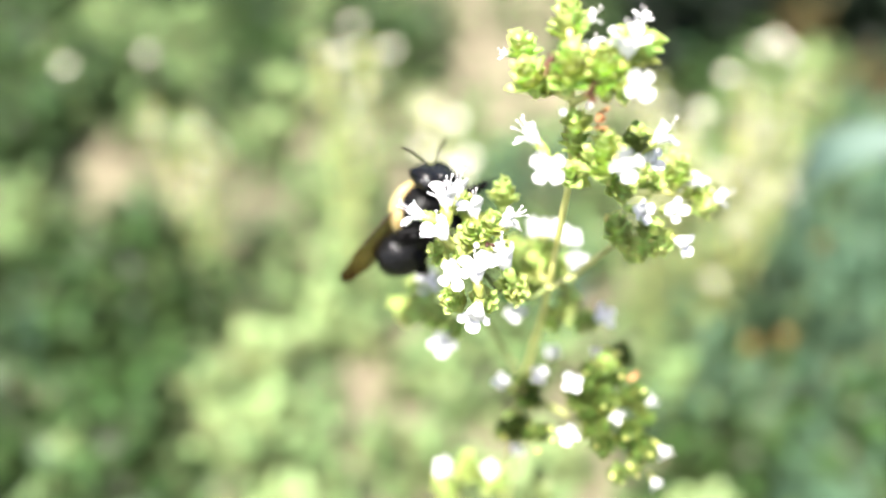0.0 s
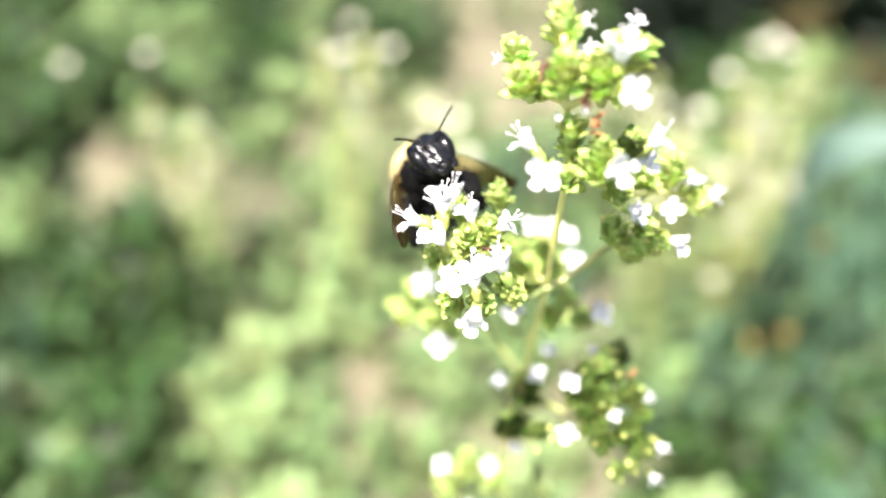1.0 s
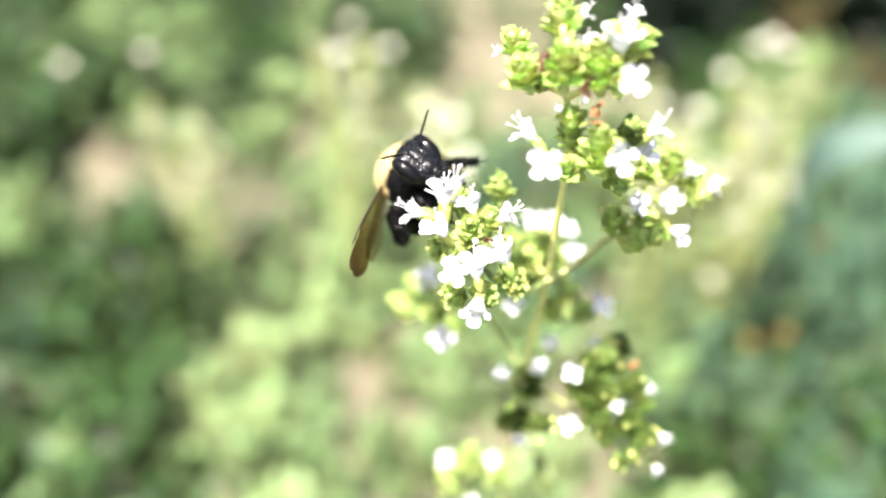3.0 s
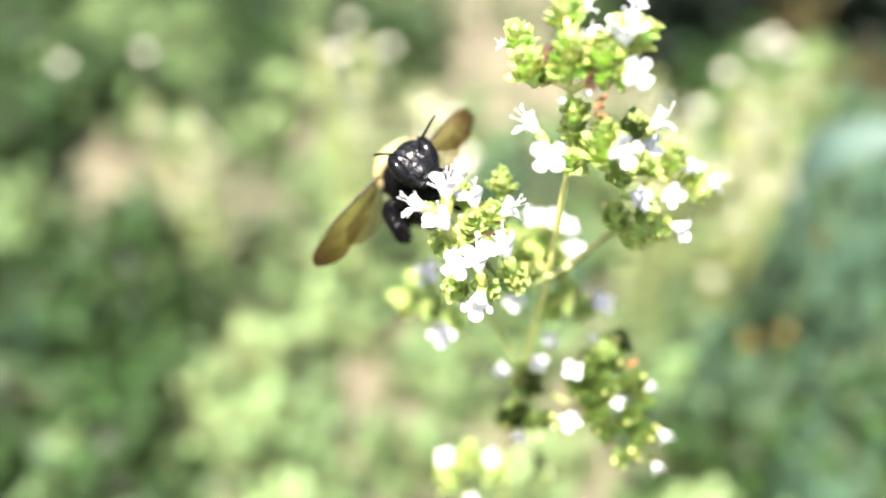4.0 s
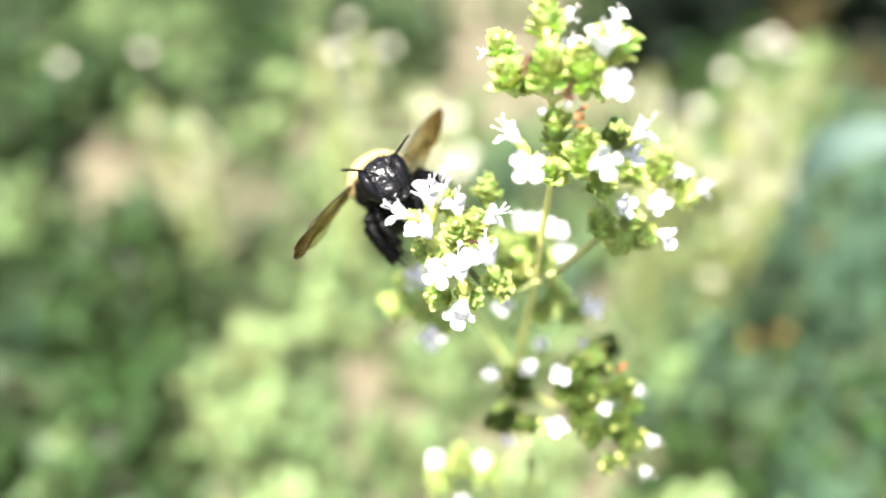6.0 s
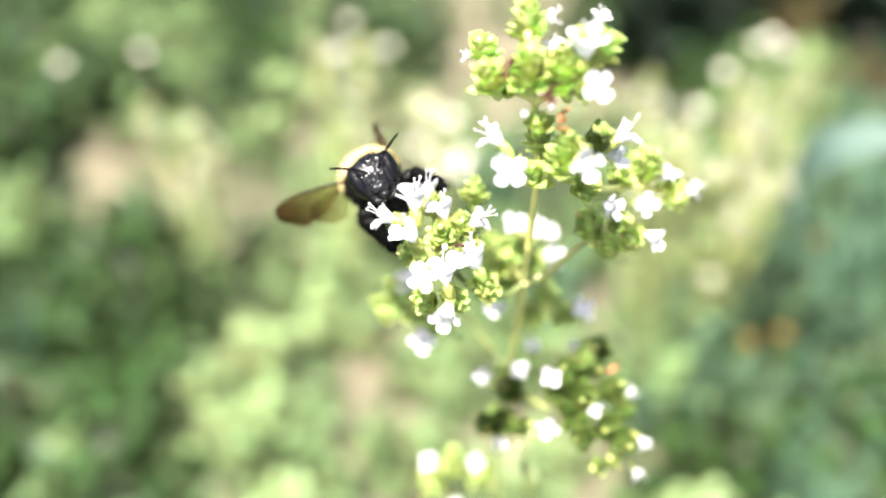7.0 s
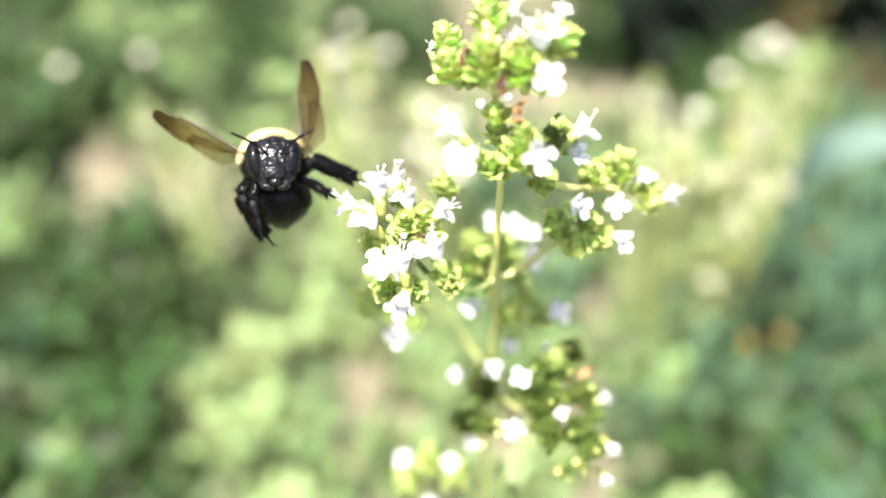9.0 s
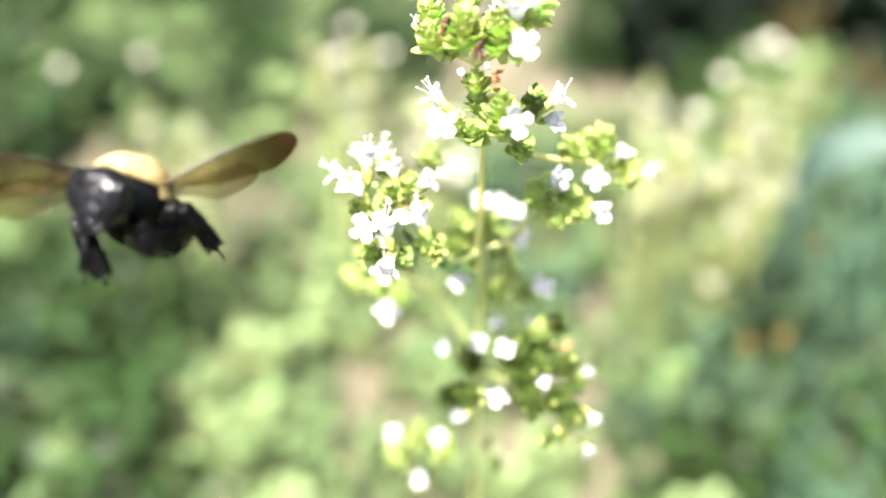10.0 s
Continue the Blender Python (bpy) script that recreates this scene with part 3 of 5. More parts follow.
    for p, d, size in (
            ((2.3, -2.8, 375.2), (-0.11, -0.58, 0.81), 1.2), ((6.4, -8.8, 380.2), (0.00, -0.58, 0.81), 1.25), ((5.8, -15.7, 377.1), (-0.10, -0.91, 0.40), 1.35), ((12.8, -14.9, 380.4), (0.10, -0.91, 0.40), 1.0), ((20.6, -15.3, 372.9), (0.61, -0.78, -0.11), 1.1), ((10.8, -4.2, 380.6), (0.12, 0.11, 0.99), 1.0),
            ((-3.2, -2.8, 372.9), (-0.51, -0.40, 0.77), 1.1), ((4.6, 4.2, 371.4), (0.11, -0.13, 0.99), 1.2), ((-1.1, -8.0, 362.5), (-0.21, -0.85, 0.48), 1.1), ((19.9, -6.0, 371.7), (0.85, 0.05, 0.53), 1.0), ((20.7, -16.0, 365.2), (0.53, -0.81, -0.27), 1.0),
            ((-13.4, -3.3, 349.2), (-0.30, -0.47, 0.83), 1.3), ((-6.3, -3.8, 348.6), (0.20, -0.40, 0.90), 1.2), ((-9.5, -6.2, 341.3), (0.00, -0.87, 0.49), 1.3)):
        i += 1
        flower(P, p, d, rng.uniform(0, 360), size * (0.68 if p[2] > 350 else 0.7), 1, i)
    # wilted bits
    for p, d, mat, ln in (((-2.8, -17.2, 442.6), (0.10, 0.51, 0.86), WILTED, 3.4), ((1.5, -21.5, 442.5), (0.19, 0.42, 0.89), WILTED, 2.6), ((2.1, -21.8, 442.1), (-0.28, 0.49, 0.82), WILTED, 2.2), ((-8.8, -16.1, 416.0), (0.67, -0.27, 0.69), WILTED, 2.2), ((3.2, -18.0, 437.1), (0.72, -0.20, 0.67), RUST, 2.0), ((3.4, -18.3, 436.8), (0.49, -0.87, -0.05), RUST, 1.8), ((3.8, -17.6, 437.5), (0.29, 0.30, 0.91), RUST, 1.8), ((20.5, 3.4, 414.5), (0.21, 0.39, 0.90), RUST, 2.2), ((16.3, -7.4, 379.3), (0.60, 0.21, 0.77), RUST, 2.6)):
        g = add_blade(Geo(), None, length=ln * 0.8, width=1.15, cup=0.3, curl=0.35, rows=5, cols=4, thick=0.12, ruffle=0.6, rng=rng)
        part("wilted_petal", g, mat, P, "shrivelled brown petal", facing(p, d, rng.uniform(0, 6)))
    # round closed buds
    bm_ = Geo().ball((0, 0, 0.7), (0.75, 0.75, 0.95), segs=10, rings=7).mesh("bud", BUD)
    wb = Geo().ball((0, 0, 0.7), (0.8, 0.8, 0.95), segs=10, rings=7).mesh("bud", PETAL)
    for p, d, me in (((-0.4, -17.5, 437.6), (-0.41, 0.24, 0.88), wb), ((2.4, -17.0, 438.2), (0.29, 0.30, 0.91), wb), ((3.0, -16.8, 378.2), (-0.35, -0.29, 0.89), bm_), ((3.2, -17.8, 377.1), (-0.32, -0.71, 0.63), bm_), ((1.0, -18.9, 375.8), (-0.44, -0.88, 0.19), bm_), ((15.5, -19.4, 373.0), (0.33, -0.94, 0.11), bm_), ((12.9, -20.4, 371.9), (0.00, -0.96, -0.28), bm_), ((-1.0, -3.0, 372.7), (0.00, -0.46, 0.89), bm_), ((-12.2, -17.0, 419.7), (-0.10, -0.49, 0.87), bm_), ((-10.1, -19.7, 419.0), (-0.10, -0.32, 0.94), wb)):
        part("bud", me, None, P, "round closed bud", facing(p, d, 0, 0.5 if me is wb and p[2] < 425 else 0.6))
    return plant


oregano = build_oregano()


# ---- the carpenter bee: faces -y, back to +z, millimetres from the middle of the thorax ----
def fur_geo(g, c, r, count, length, keep, rnd, width=0.07):
    """Single tapered hairs on an ellipsoid."""
    made = 0
    while made < count:
        u = Vector((rnd.gauss(0, 1), rnd.gauss(0, 1), rnd.gauss(0, 1))).normalized()
        if not keep(u):
            continue
        made += 1
        p = Vector((c[0] + r[0] * u.x, c[1] + r[1] * u.y, c[2] + r[2] * u.z))
        d = (Vector((u.x / r[0], u.y / r[1], u.z / r[2])).normalized() + Vector((rnd.gauss(0, 0.22), rnd.gauss(0, 0.22) + 0.12, rnd.gauss(0, 0.22)))).normalized()
        a = d.orthogonal().normalized()
        b = d.cross(a)
        ln, w = length * rnd.uniform(0.6, 1.15), width
        base = len(g.v)
        g.v += [p + a * w, p - a * w * 0.5 + b * w * 0.87, p - a * w * 0.5 - b * w * 0.87, p + d * ln]
        g.f += [(base, base + 1, base + 3), (base + 1, base + 2, base + 3), (base + 2, base, base + 3)]
        g.s += [0, 0, 0]
    return g


def build_wing(side, bee):
    def outline(span, chord, lead):
        """Rows from root to tip of (x, leading y, trailing y); the tip is round."""
        rows = []
        for i in range(25):
            t = 1 - (1 - i / 24) ** 1.3
            full = chord * (0.18 + 0.82 * math.sin(min(1, t / 0.66) * math.pi / 2) ** 1.3)
            w = full if t < 0.74 else full * math.sqrt(max(0.0, 1 - ((t - 0.74) / 0.26) ** 2))
            front = -lead * 0.8 * math.sin(math.pi * min(1.0, t * 0.85)) + (full - w) * 0.36
            rows.append((t * span, front, front + max(0.06, w)))
        return rows

    def membrane(rows, m, droop):
        top, bot = [], []
        for x, a, b in rows:
            ra, rb = [], []
            for j in range(7):
                s = j / 6
                z = 0.22 * math.sin(j * 2.1 + x * 0.9) - droop * s - 0.010 * x * x * 0.12
                ra.append((side * x, a + (b - a) * s, z + 0.02))
                rb.append((side * x, a + (b - a) * s, z - 0.02))
            top.append(ra)
            bot.append(rb[::-1])
        g = Geo()
        g.sheet(top, m)
        g.sheet(bot, m)
        return g

    fore = outline(16.0, 5.7, 1.0)
    wing = part("wing", membrane(fore, None, 0.25), WING, bee, "smoky brown translucent forewing")
    hm = Matrix.Translation((side * 0.3, 1.2, -0.15)) @ Matrix.Rotation(radians(side * 8), 4, "Z")
    hind = outline(10.6, 4.9, 0.3)
    part("hindwing", membrane(hind, hm, 0.15), HINDWING, wing, "smaller smoky brown hindwing")

    def vein(pts, r, m=None):
        path = smooth_path([(side * x, y, 0.05) for x, y in pts], 4)
        part("vein", Geo().tube(path, [r * (1 - 0.5 * i / len(path)) for i in range(len(path))], 5, m), VEIN, wing, "dark wing vein")

    front = [(x, a + 0.05) for x, a, b in fore]
    vein(front[:21:3], 0.17)
    vein([(x, a + 0.35) for x, a, b in fore][:15:3], 0.10)
    vein([(x, a + (b - a) * 0.55) for x, a, b in fore][:15:3], 0.09)
    vein([(x, b - 0.25) for x, a, b in fore][:11:3], 0.08)
    vein([(10.0, -0.6), (10.3, 0.6), (9.6, 2.0)], 0.07)
    vein([(11.8, -0.5), (12.2, 0.4), (11.6, 1.4), (10.2, 1.5)], 0.07)
    vein([(7.6, -0.6), (7.4, 0.9), (6.6, 2.0)], 0.07)
    vein([(x, a + 0.1) for x, a, b in hind][:20:3], 0.09, hm)
    vein([(x, a + (b - a) * 0.6) for x, a, b in hind][:15:3], 0.06, hm)
    return wing


def build_leg(bee, side, base, path, radii, bristle, seed, label="bristly black leg"):
    """A jointed leg from base; path in its own space."""
    names = ("femur", "tibia", "tarsus")
    root = None
    q = [Vector((side * p[0], p[1], p[2])) for p in path]
    rnd = random.Random(seed)
    for i in range(3):
        a, b = q[i], q[i + 1]
        r0, r1 = radii[i], radii[i + 1]
        g = Geo()
        pts = [a.lerp(b, t) for t in (0, 0.15, 0.4, 0.7, 0.92, 1)]
        fat = (0.75, 1.0, 1.12, 1.08, 0.95, 0.7) if i < 2 else (0.8, 1.15, 1.1, 0.72, 0.62, 0.6)
        thick = [(r0 + (r1 - r0) * k / 5) * fat[k] for k in range(6)] if i < 2 else [max(0.16, r0 * f) for f in (0.8, 0.95, 0.6, 0.2, 0.16, 0.14)]
        g.tube(pts, thick, 9)
        axis = (b - a).normalized()
        for k in range(int(bristle[i])):
            t = rnd.random() * (1.0 if i < 2 else 0.5)
            o = axis.orthogonal().normalized()
            o.rotate(Matrix.Rotation(rnd.uniform(0, 6.28), 3, axis))
            p = a.lerp(b, t) + o * (r0 + ((r1 - r0) * t if i < 2 else -r0 * 0.35 * t)) * 0.9
            d = (o + axis * 1.1).normalized()
            w, ln = 0.045, rnd.uniform(0.5, 1.1)
            c = d.orthogonal().normalized()
            e = d.cross(c)
            n = len(g.v)
            g.v += [p + c * w, p - c * w * 0.5 + e * w * 0.87, p - c * w * 0.5 - e * w * 0.87, p + d * ln]
            g.f += [(n, n + 1, n + 3), (n + 1, n + 2, n + 3), (n + 2, n, n + 3)]
            g.s += [0] * 3
        if i == 2:
            for s in (-1, 1):
                g.tube([b, b + axis * 0.4 + Vector((0.25 * s, 0, 0)), b + axis * 0.6 + Vector((0.45 * s, -0.3, 0))], [0.09, 0.07, 0.02], 5)
        if root is None:
            root = part("leg", g, LEG, bee, label, Matrix.Translation(Vector(base) * MM))
        else:
            part(names[i], g, LEG, root, "")
    return root


def build_bee():
    bee = empty("carpenter_bee", pose(0, 0.1, 0.4), "large black carpenter bee with a yellow furry thorax", "bee")
    rnd = random.Random(3)
    # thorax
    th = part("thorax", Geo().ball((0, 0, 0), (4.0, 4.1, 3.8), segs=28, rings=18), BLACK, bee, "black thorax")
    part("fur", fur_geo(Geo(), (0, 0, 0), (4.0, 4.1, 3.8), 9000, 1.15, lambda u: (u.z > 0.3 + 0.35 * max(0, -u.y) and not (u.z > 0.96 and abs(u.y) < 0.2)) or (abs(u.x) > 0.72 and u.z > 0.06 and u.y > -0.15), rnd, 0.055), FUR, th, "dense pale yellow fur", kind="stuff")
    part("fur", fur_geo(Geo(), (0, 0, 0), (4.0, 4.1, 3.8), 2600, 0.8, lambda u: u.z < 0.3 + 0.35 * max(0, -u.y) and not (abs(u.x) > 0.72 and u.z > 0.06 and u.y > -0.15), rnd, 0.05), BLACKFUR, th, "short black fur", kind="stuff")
    # head: broad, flat in front
    def head_shape(u):
        flat = 0.78 if u.y < 0 else 1.0
        w = 1.0 - 0.16 * max(0, -u.z) ** 2
        return Vector((u.x * w, u.y * flat, u.z * (1.0 if u.z > 0 else 1.05)))
    head = part("head", Geo().ball((0, -6.0, -0.6), (3.5, 2.15, 2.95), segs=36, rings=26, shape=head_shape), FACE, bee, "shiny pitted black head", Matrix.Translation((0, 0.1 * MM, 0.1 * MM)) @ Matrix.Diagonal((1.03, 1.03, 1.13, 1)))
    for s in (-1, 1):
        m = Matrix.Translation((s * 2.12, -6.25, -0.35)) @ Matrix.Rotation(radians(s * 9), 4, "Y") @ Matrix.Rotation(radians(s * 30), 4, "Z")
        part("eye", Geo().ball((0, 0, 0), (1.22, 1.45, 2.3), m, segs=24, rings=16), EYE, head, "dark compound eye")
        part("antenna", Geo().tube(smooth_path([(s * 0.85, -7.5, 0.1), (s * 1.3, -8.3, 0.6), (s * 2.0, -8.7, 1.1)], 3), [0.18, 0.15, 0.13, 0.13, 0.13, 0.14, 0.15], 7)
             .tube(smooth_path([(s * 2.0, -8.7, 1.1), (s * 2.9, -9.3, 1.5), (s * 4.0, -9.8, 2.0), (s * 5.0, -10.0, 2.4)], 4), [0.14, 0.15, 0.16, 0.17, 0.16, 0.17, 0.16, 0.17, 0.16, 0.17, 0.16, 0.15, 0.1], 8), LEG, head, "jointed black antenna")
        part("mandible", Geo().tube(smooth_path([(s * 1.5, -7.0, -2.9), (s * 1.2, -7.6, -3.5), (s * 0.25, -7.9, -3.9)], 3), [0.6, 0.62, 0.6, 0.52, 0.42, 0.3, 0.12], 8), BLACK, head, "black mandible")
    part("clypeus", Geo().ball((0, -7.35, -1.9), (1.45, 0.62, 1.1), segs=16, rings=10), FACE, head, "pitted black face plate")
    part("labrum", Geo().ball((0, -7.55, -3.05), (0.85, 0.42, 0.5), segs=12, rings=8), BLACK, head)
    for x, z in ((0, 1.75), (-0.55, 2.05), (0.55, 2.05)):
        part("ocellus", Geo().ball((x, -7.0 + 0.25 * (z - 1.75), z - 0.2), (0.24, 0.24, 0.24), segs=8, rings=6), EYE, head)
    part("fur", fur_geo(Geo(), (0, -6.0, -0.6), (3.3, 1.75, 2.95), 900, 0.55, lambda u: u.y > -0.1 and abs(u.x) < 0.75, rnd, 0.04), BLACKFUR, head, "short black hairs", kind="stuff")
    # abdomen: overlapping plates
    ab = None
    prof = [0.0, 0.62, 0.86, 0.97, 1.0, 0.92, 0.72, 0.40, 0.05]
    def radius(t):
        k = min(7, int(t * 8))
        return prof[k] + (prof[k + 1] - prof[k]) * (t * 8 - k)
    for i in range(6):
        t0, t1 = i / 6, (i + 1) / 6
        g, grid = Geo(), []
        for k in range(7):
            t = t0 + (t1 - t0 + 0.035) * k / 6
            lip = 1.0 + 0.035 * k / 6 if k < 6 else 0.985
            rr = radius(min(1, t)) * lip
            grid.append([(4.7 * rr * math.cos(a), 10.2 * min(1.01, t), 3.7 * rr * math.sin(a)) for a in [2 * math.pi * j / 28 for j in range(28)]])
        g.sheet(grid, None, True)
        for k in range(260):
            a, t = rnd.uniform(0, 6.28), rnd.uniform(t0, t1)
            rr = radius(t)
            o = Vector((math.cos(a), 0, math.sin(a)))
            p = Vector((4.7 * rr * o.x, 10.2 * t, 3.7 * rr * o.z))
            d = (o * 0.7 + Vector((0, 0.8, 0))).normalized()
            c = d.orthogonal().normalized() * 0.04
            n = len(g.v)
            g.v += [p + c, p - c, p + d * rnd.uniform(0.3, 0.7)]
            g.f.append((n, n + 1, n + 2))
            g.s.append(0)
        if ab is None:
            ab = part("abdomen", g, BLACK, bee, "glossy black abdomen", pose(0, 0.0034, -0.0006, -42))
        else:
            part("plate", g, BLACK, ab, "")
    wings = [build_wing(s, bee) for s in (-1, 1)]
    legs = []
    for s in (-1, 1):
        legs.append(build_leg(bee, s, (s * 2.6, 0.5, -2.9), [(0, 0, 0), (2.5, -0.8, -1.9), (1.1, 0.3, -6.3), (0, 0, -9.2)], [0.8, 1.0, 0.95, 0.2], (80, 700, 420), 11 + s))
    fore = []
    for s in (-1, 1):
        fore.append(build_leg(bee, s, (s * 2.2, -2.6, -2.6), [(0, 0, 0), (1.0, 0, -2.4), (0.3, 0, -5.2), (0, 0, -7.6)], [0.55, 0.62, 0.48, 0.16], (40, 200, 120), 21 + s))
        build_leg(bee, s, (s * 2.4, 2.6, -2.8), [(0, 0, 0), (1.4, 1.2, -1.3), (1.0, 3.4, -2.4), (0.6, 4.8, -3.0)], [0.6, 0.75, 0.62, 0.2], (40, 300, 160), 31 + s)
    return bee, wings, legs, fore, ab


bee, wings, legs, fore, abdomen = build_bee()


# ---- the garden behind ----
def herb(kind_name, label, mat, count, height, spread, size, seed, upright=0.4, slim=0.62):
    """A leafy herb: several thin shoots, each with its leaves."""
    r = random.Random(seed)
    ob = new(kind_name)
    ob.empty_display_size = 0.01
    tagged(ob, label, "herb")
    shoots = max(3, count // 9)
    for k in range(shoots):
        g = Geo()
        a, lean = r.uniform(0, 6.28), r.uniform(0.1, 1.0) * spread
        h = height * r.uniform(0.6, 1.05)
        foot = Vector((math.cos(a) * lean * 0.3, math.sin(a) * lean * 0.3, -8))
        top = Vector((math.cos(a) * lean, math.sin(a) * lean, h))
        g.tube([foot, foot.lerp(top, 0.5) + Vector((0, 0, h * 0.08)), top], [1.2, 1.0, 0.6], 5)
        for j in range(9):
            t = 0.25 + 0.75 * j / 8
            p = foot.lerp(top, t)
            b = r.uniform(0, 6.28)
            d = Vector((math.cos(b), math.sin(b), r.uniform(-0.1, 0.5) + upright * t)).normalized()
            s = size * r.uniform(0.6, 1.25) * (1.15 - 0.45 * t)
            m = Matrix.Translation(p) @ d.to_track_quat("Z", "Y").to_matrix().to_4x4() @ Matrix.Rotation(r.uniform(-0.5, 0.5), 4, "Z")
            add_blade(g, m, length=s, width=s * slim, cup=0.08, curl=r.uniform(-0.3, 0.1), rows=4, cols=2, base=0.15, tip=0.38, thick=0.3)
        part("shoot", g, mat, ob, kind="stuff")
    return ob


def garden_oregano(seed, height, heads):
    """An oregano plant as it stands among the others: stems, leaves, heads of bracts and small flowers."""
    r = random.Random(seed)
    ob = new("garden_oregano")
    ob.empty_display_size = 0.01
    tagged(ob, "bushy oregano plant in pale flower", "plant", "oregano plants of the bed")
    for k in range(heads):
        a, lean = r.uniform(0, 6.28), r.uniform(5, 34)
        h = height * r.uniform(0.75, 1.05)
        top = Vector((math.cos(a) * lean, math.sin(a) * lean, h))
        foot = Vector((top.x * 0.15, top.y * 0.15, -8))
        g = Geo().tube([foot, foot.lerp(top, 0.5) + Vector((top.x * 0.1, top.y * 0.1, 0)), top], [1.4, 1.1, 0.7], 6)
        stem = part("stem", g, STEM, ob, "straw-green stem")
        g = Geo()
        for j in range(8):
            t = 0.15 + 0.7 * j / 8
            p = foot.lerp(top, t)
            for s in (0, math.pi):
                b = j * 1.57 + s
                d = Vector((math.cos(b), math.sin(b), 0.5)).normalized()
                m = Matrix.Translation(p) @ d.to_track_quat("Z", "Y").to_matrix().to_4x4()
                add_blade(g, m, length=17 - 8 * t, width=11 - 5 * t, cup=0.08, curl=-0.2, rows=4, cols=2, base=0.15, tip=0.38, thick=0.3)
        # the leaf colour with sunlight in it brightens the low foliage
        part("foliage", g, HERB_SUNLIT, stem, "pale green leaves", kind="stuff")
        g, fl = Geo(), Geo()
        for j in range(16):
            t = r.uniform(0.80, 1.02)
            b = r.uniform(0, 6.28)
            rad = r.uniform(0, 15) * (1.35 - t)
            c = foot.lerp(top, t) + Vector((math.cos(b) * rad * 2, math.sin(b) * rad * 2, r.uniform(0, 8)))
            for q in range(12):
                d = Vector((r.gauss(0, 1), r.gauss(0, 1), r.gauss(0.4, 1))).normalized()
                m = Matrix.Translation(c) @ d.to_track_quat("Z", "Y").to_matrix().to_4x4()
                add_blade(g, m, length=4.4, width=3.2, cup=0.12, curl=-0.1, rows=3, cols=2, base=0.4, tip=0.45, thick=0.3)
            for q in range(1 if j % 3 else 2):
                d = Vector((r.gauss(0, 1), r.gauss(0, 1) - 0.4, r.gauss(0.6, 1))).normalized()
                for w in range(4):
                    m = Matrix.Translation(c + d * 3.0) @ d.to_track_quat("Z", "Y").to_matrix().to_4x4() @ Matrix.Rotation(w * 1.57, 4, "Z") @ Matrix.Rotation(radians(-60), 4, "X")
                    add_blade(fl, m, length=2.9, width=2.6, cup=0.05, curl=0.1, rows=3, cols=2, base=0.5, tip=0.58, thick=0.2)
        part("flower_head", g, HEAD_PALE, stem, "pale yellow-green bracts", kind="stuff")
        part("blossom", fl, FAR_PETAL, stem, "small white flowers", kind="stuff")
    return ob


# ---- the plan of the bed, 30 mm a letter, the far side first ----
# K shrub coloured as deep shade, d dark with shade in the leaf colour, x the same with lighter leaves over it, m mid
# green, p pale, b blue-green, n dry brown, s open soil
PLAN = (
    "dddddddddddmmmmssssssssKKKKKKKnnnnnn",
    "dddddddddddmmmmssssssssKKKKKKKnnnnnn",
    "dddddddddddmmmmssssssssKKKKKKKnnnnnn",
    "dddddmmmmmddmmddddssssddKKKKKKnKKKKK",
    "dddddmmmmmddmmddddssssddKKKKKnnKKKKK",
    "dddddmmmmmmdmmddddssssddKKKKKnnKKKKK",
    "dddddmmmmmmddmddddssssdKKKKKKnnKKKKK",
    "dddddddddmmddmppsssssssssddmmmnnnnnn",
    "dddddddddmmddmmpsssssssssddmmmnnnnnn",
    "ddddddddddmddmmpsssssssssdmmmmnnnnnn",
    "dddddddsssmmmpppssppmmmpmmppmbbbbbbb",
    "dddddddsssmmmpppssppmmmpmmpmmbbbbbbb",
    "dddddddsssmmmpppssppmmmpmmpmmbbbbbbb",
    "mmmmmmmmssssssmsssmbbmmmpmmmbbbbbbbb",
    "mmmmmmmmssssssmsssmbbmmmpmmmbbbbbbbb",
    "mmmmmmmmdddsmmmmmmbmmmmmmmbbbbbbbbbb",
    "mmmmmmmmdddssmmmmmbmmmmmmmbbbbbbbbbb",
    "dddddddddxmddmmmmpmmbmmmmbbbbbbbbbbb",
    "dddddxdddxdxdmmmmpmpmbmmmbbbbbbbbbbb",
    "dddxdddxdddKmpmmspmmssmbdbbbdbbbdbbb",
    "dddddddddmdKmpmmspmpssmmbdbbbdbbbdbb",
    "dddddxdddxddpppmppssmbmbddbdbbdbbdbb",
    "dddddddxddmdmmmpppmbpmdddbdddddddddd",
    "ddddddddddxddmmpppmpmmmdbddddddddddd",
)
KINDS = {"K": "shade", "d": "dark", "x": "patchy", "m": "mid", "p": "pale", "b": "blue", "n": "brown", "s": "bare"}


def bed_at(x, y):
    """What grows at a place of the bed, in metres."""
    row, col = round((1.0 - y) / 0.03), round((x + 0.525) / 0.03)
    return KINDS[PLAN[min(23, max(0, row))][min(35, max(0, col))]]


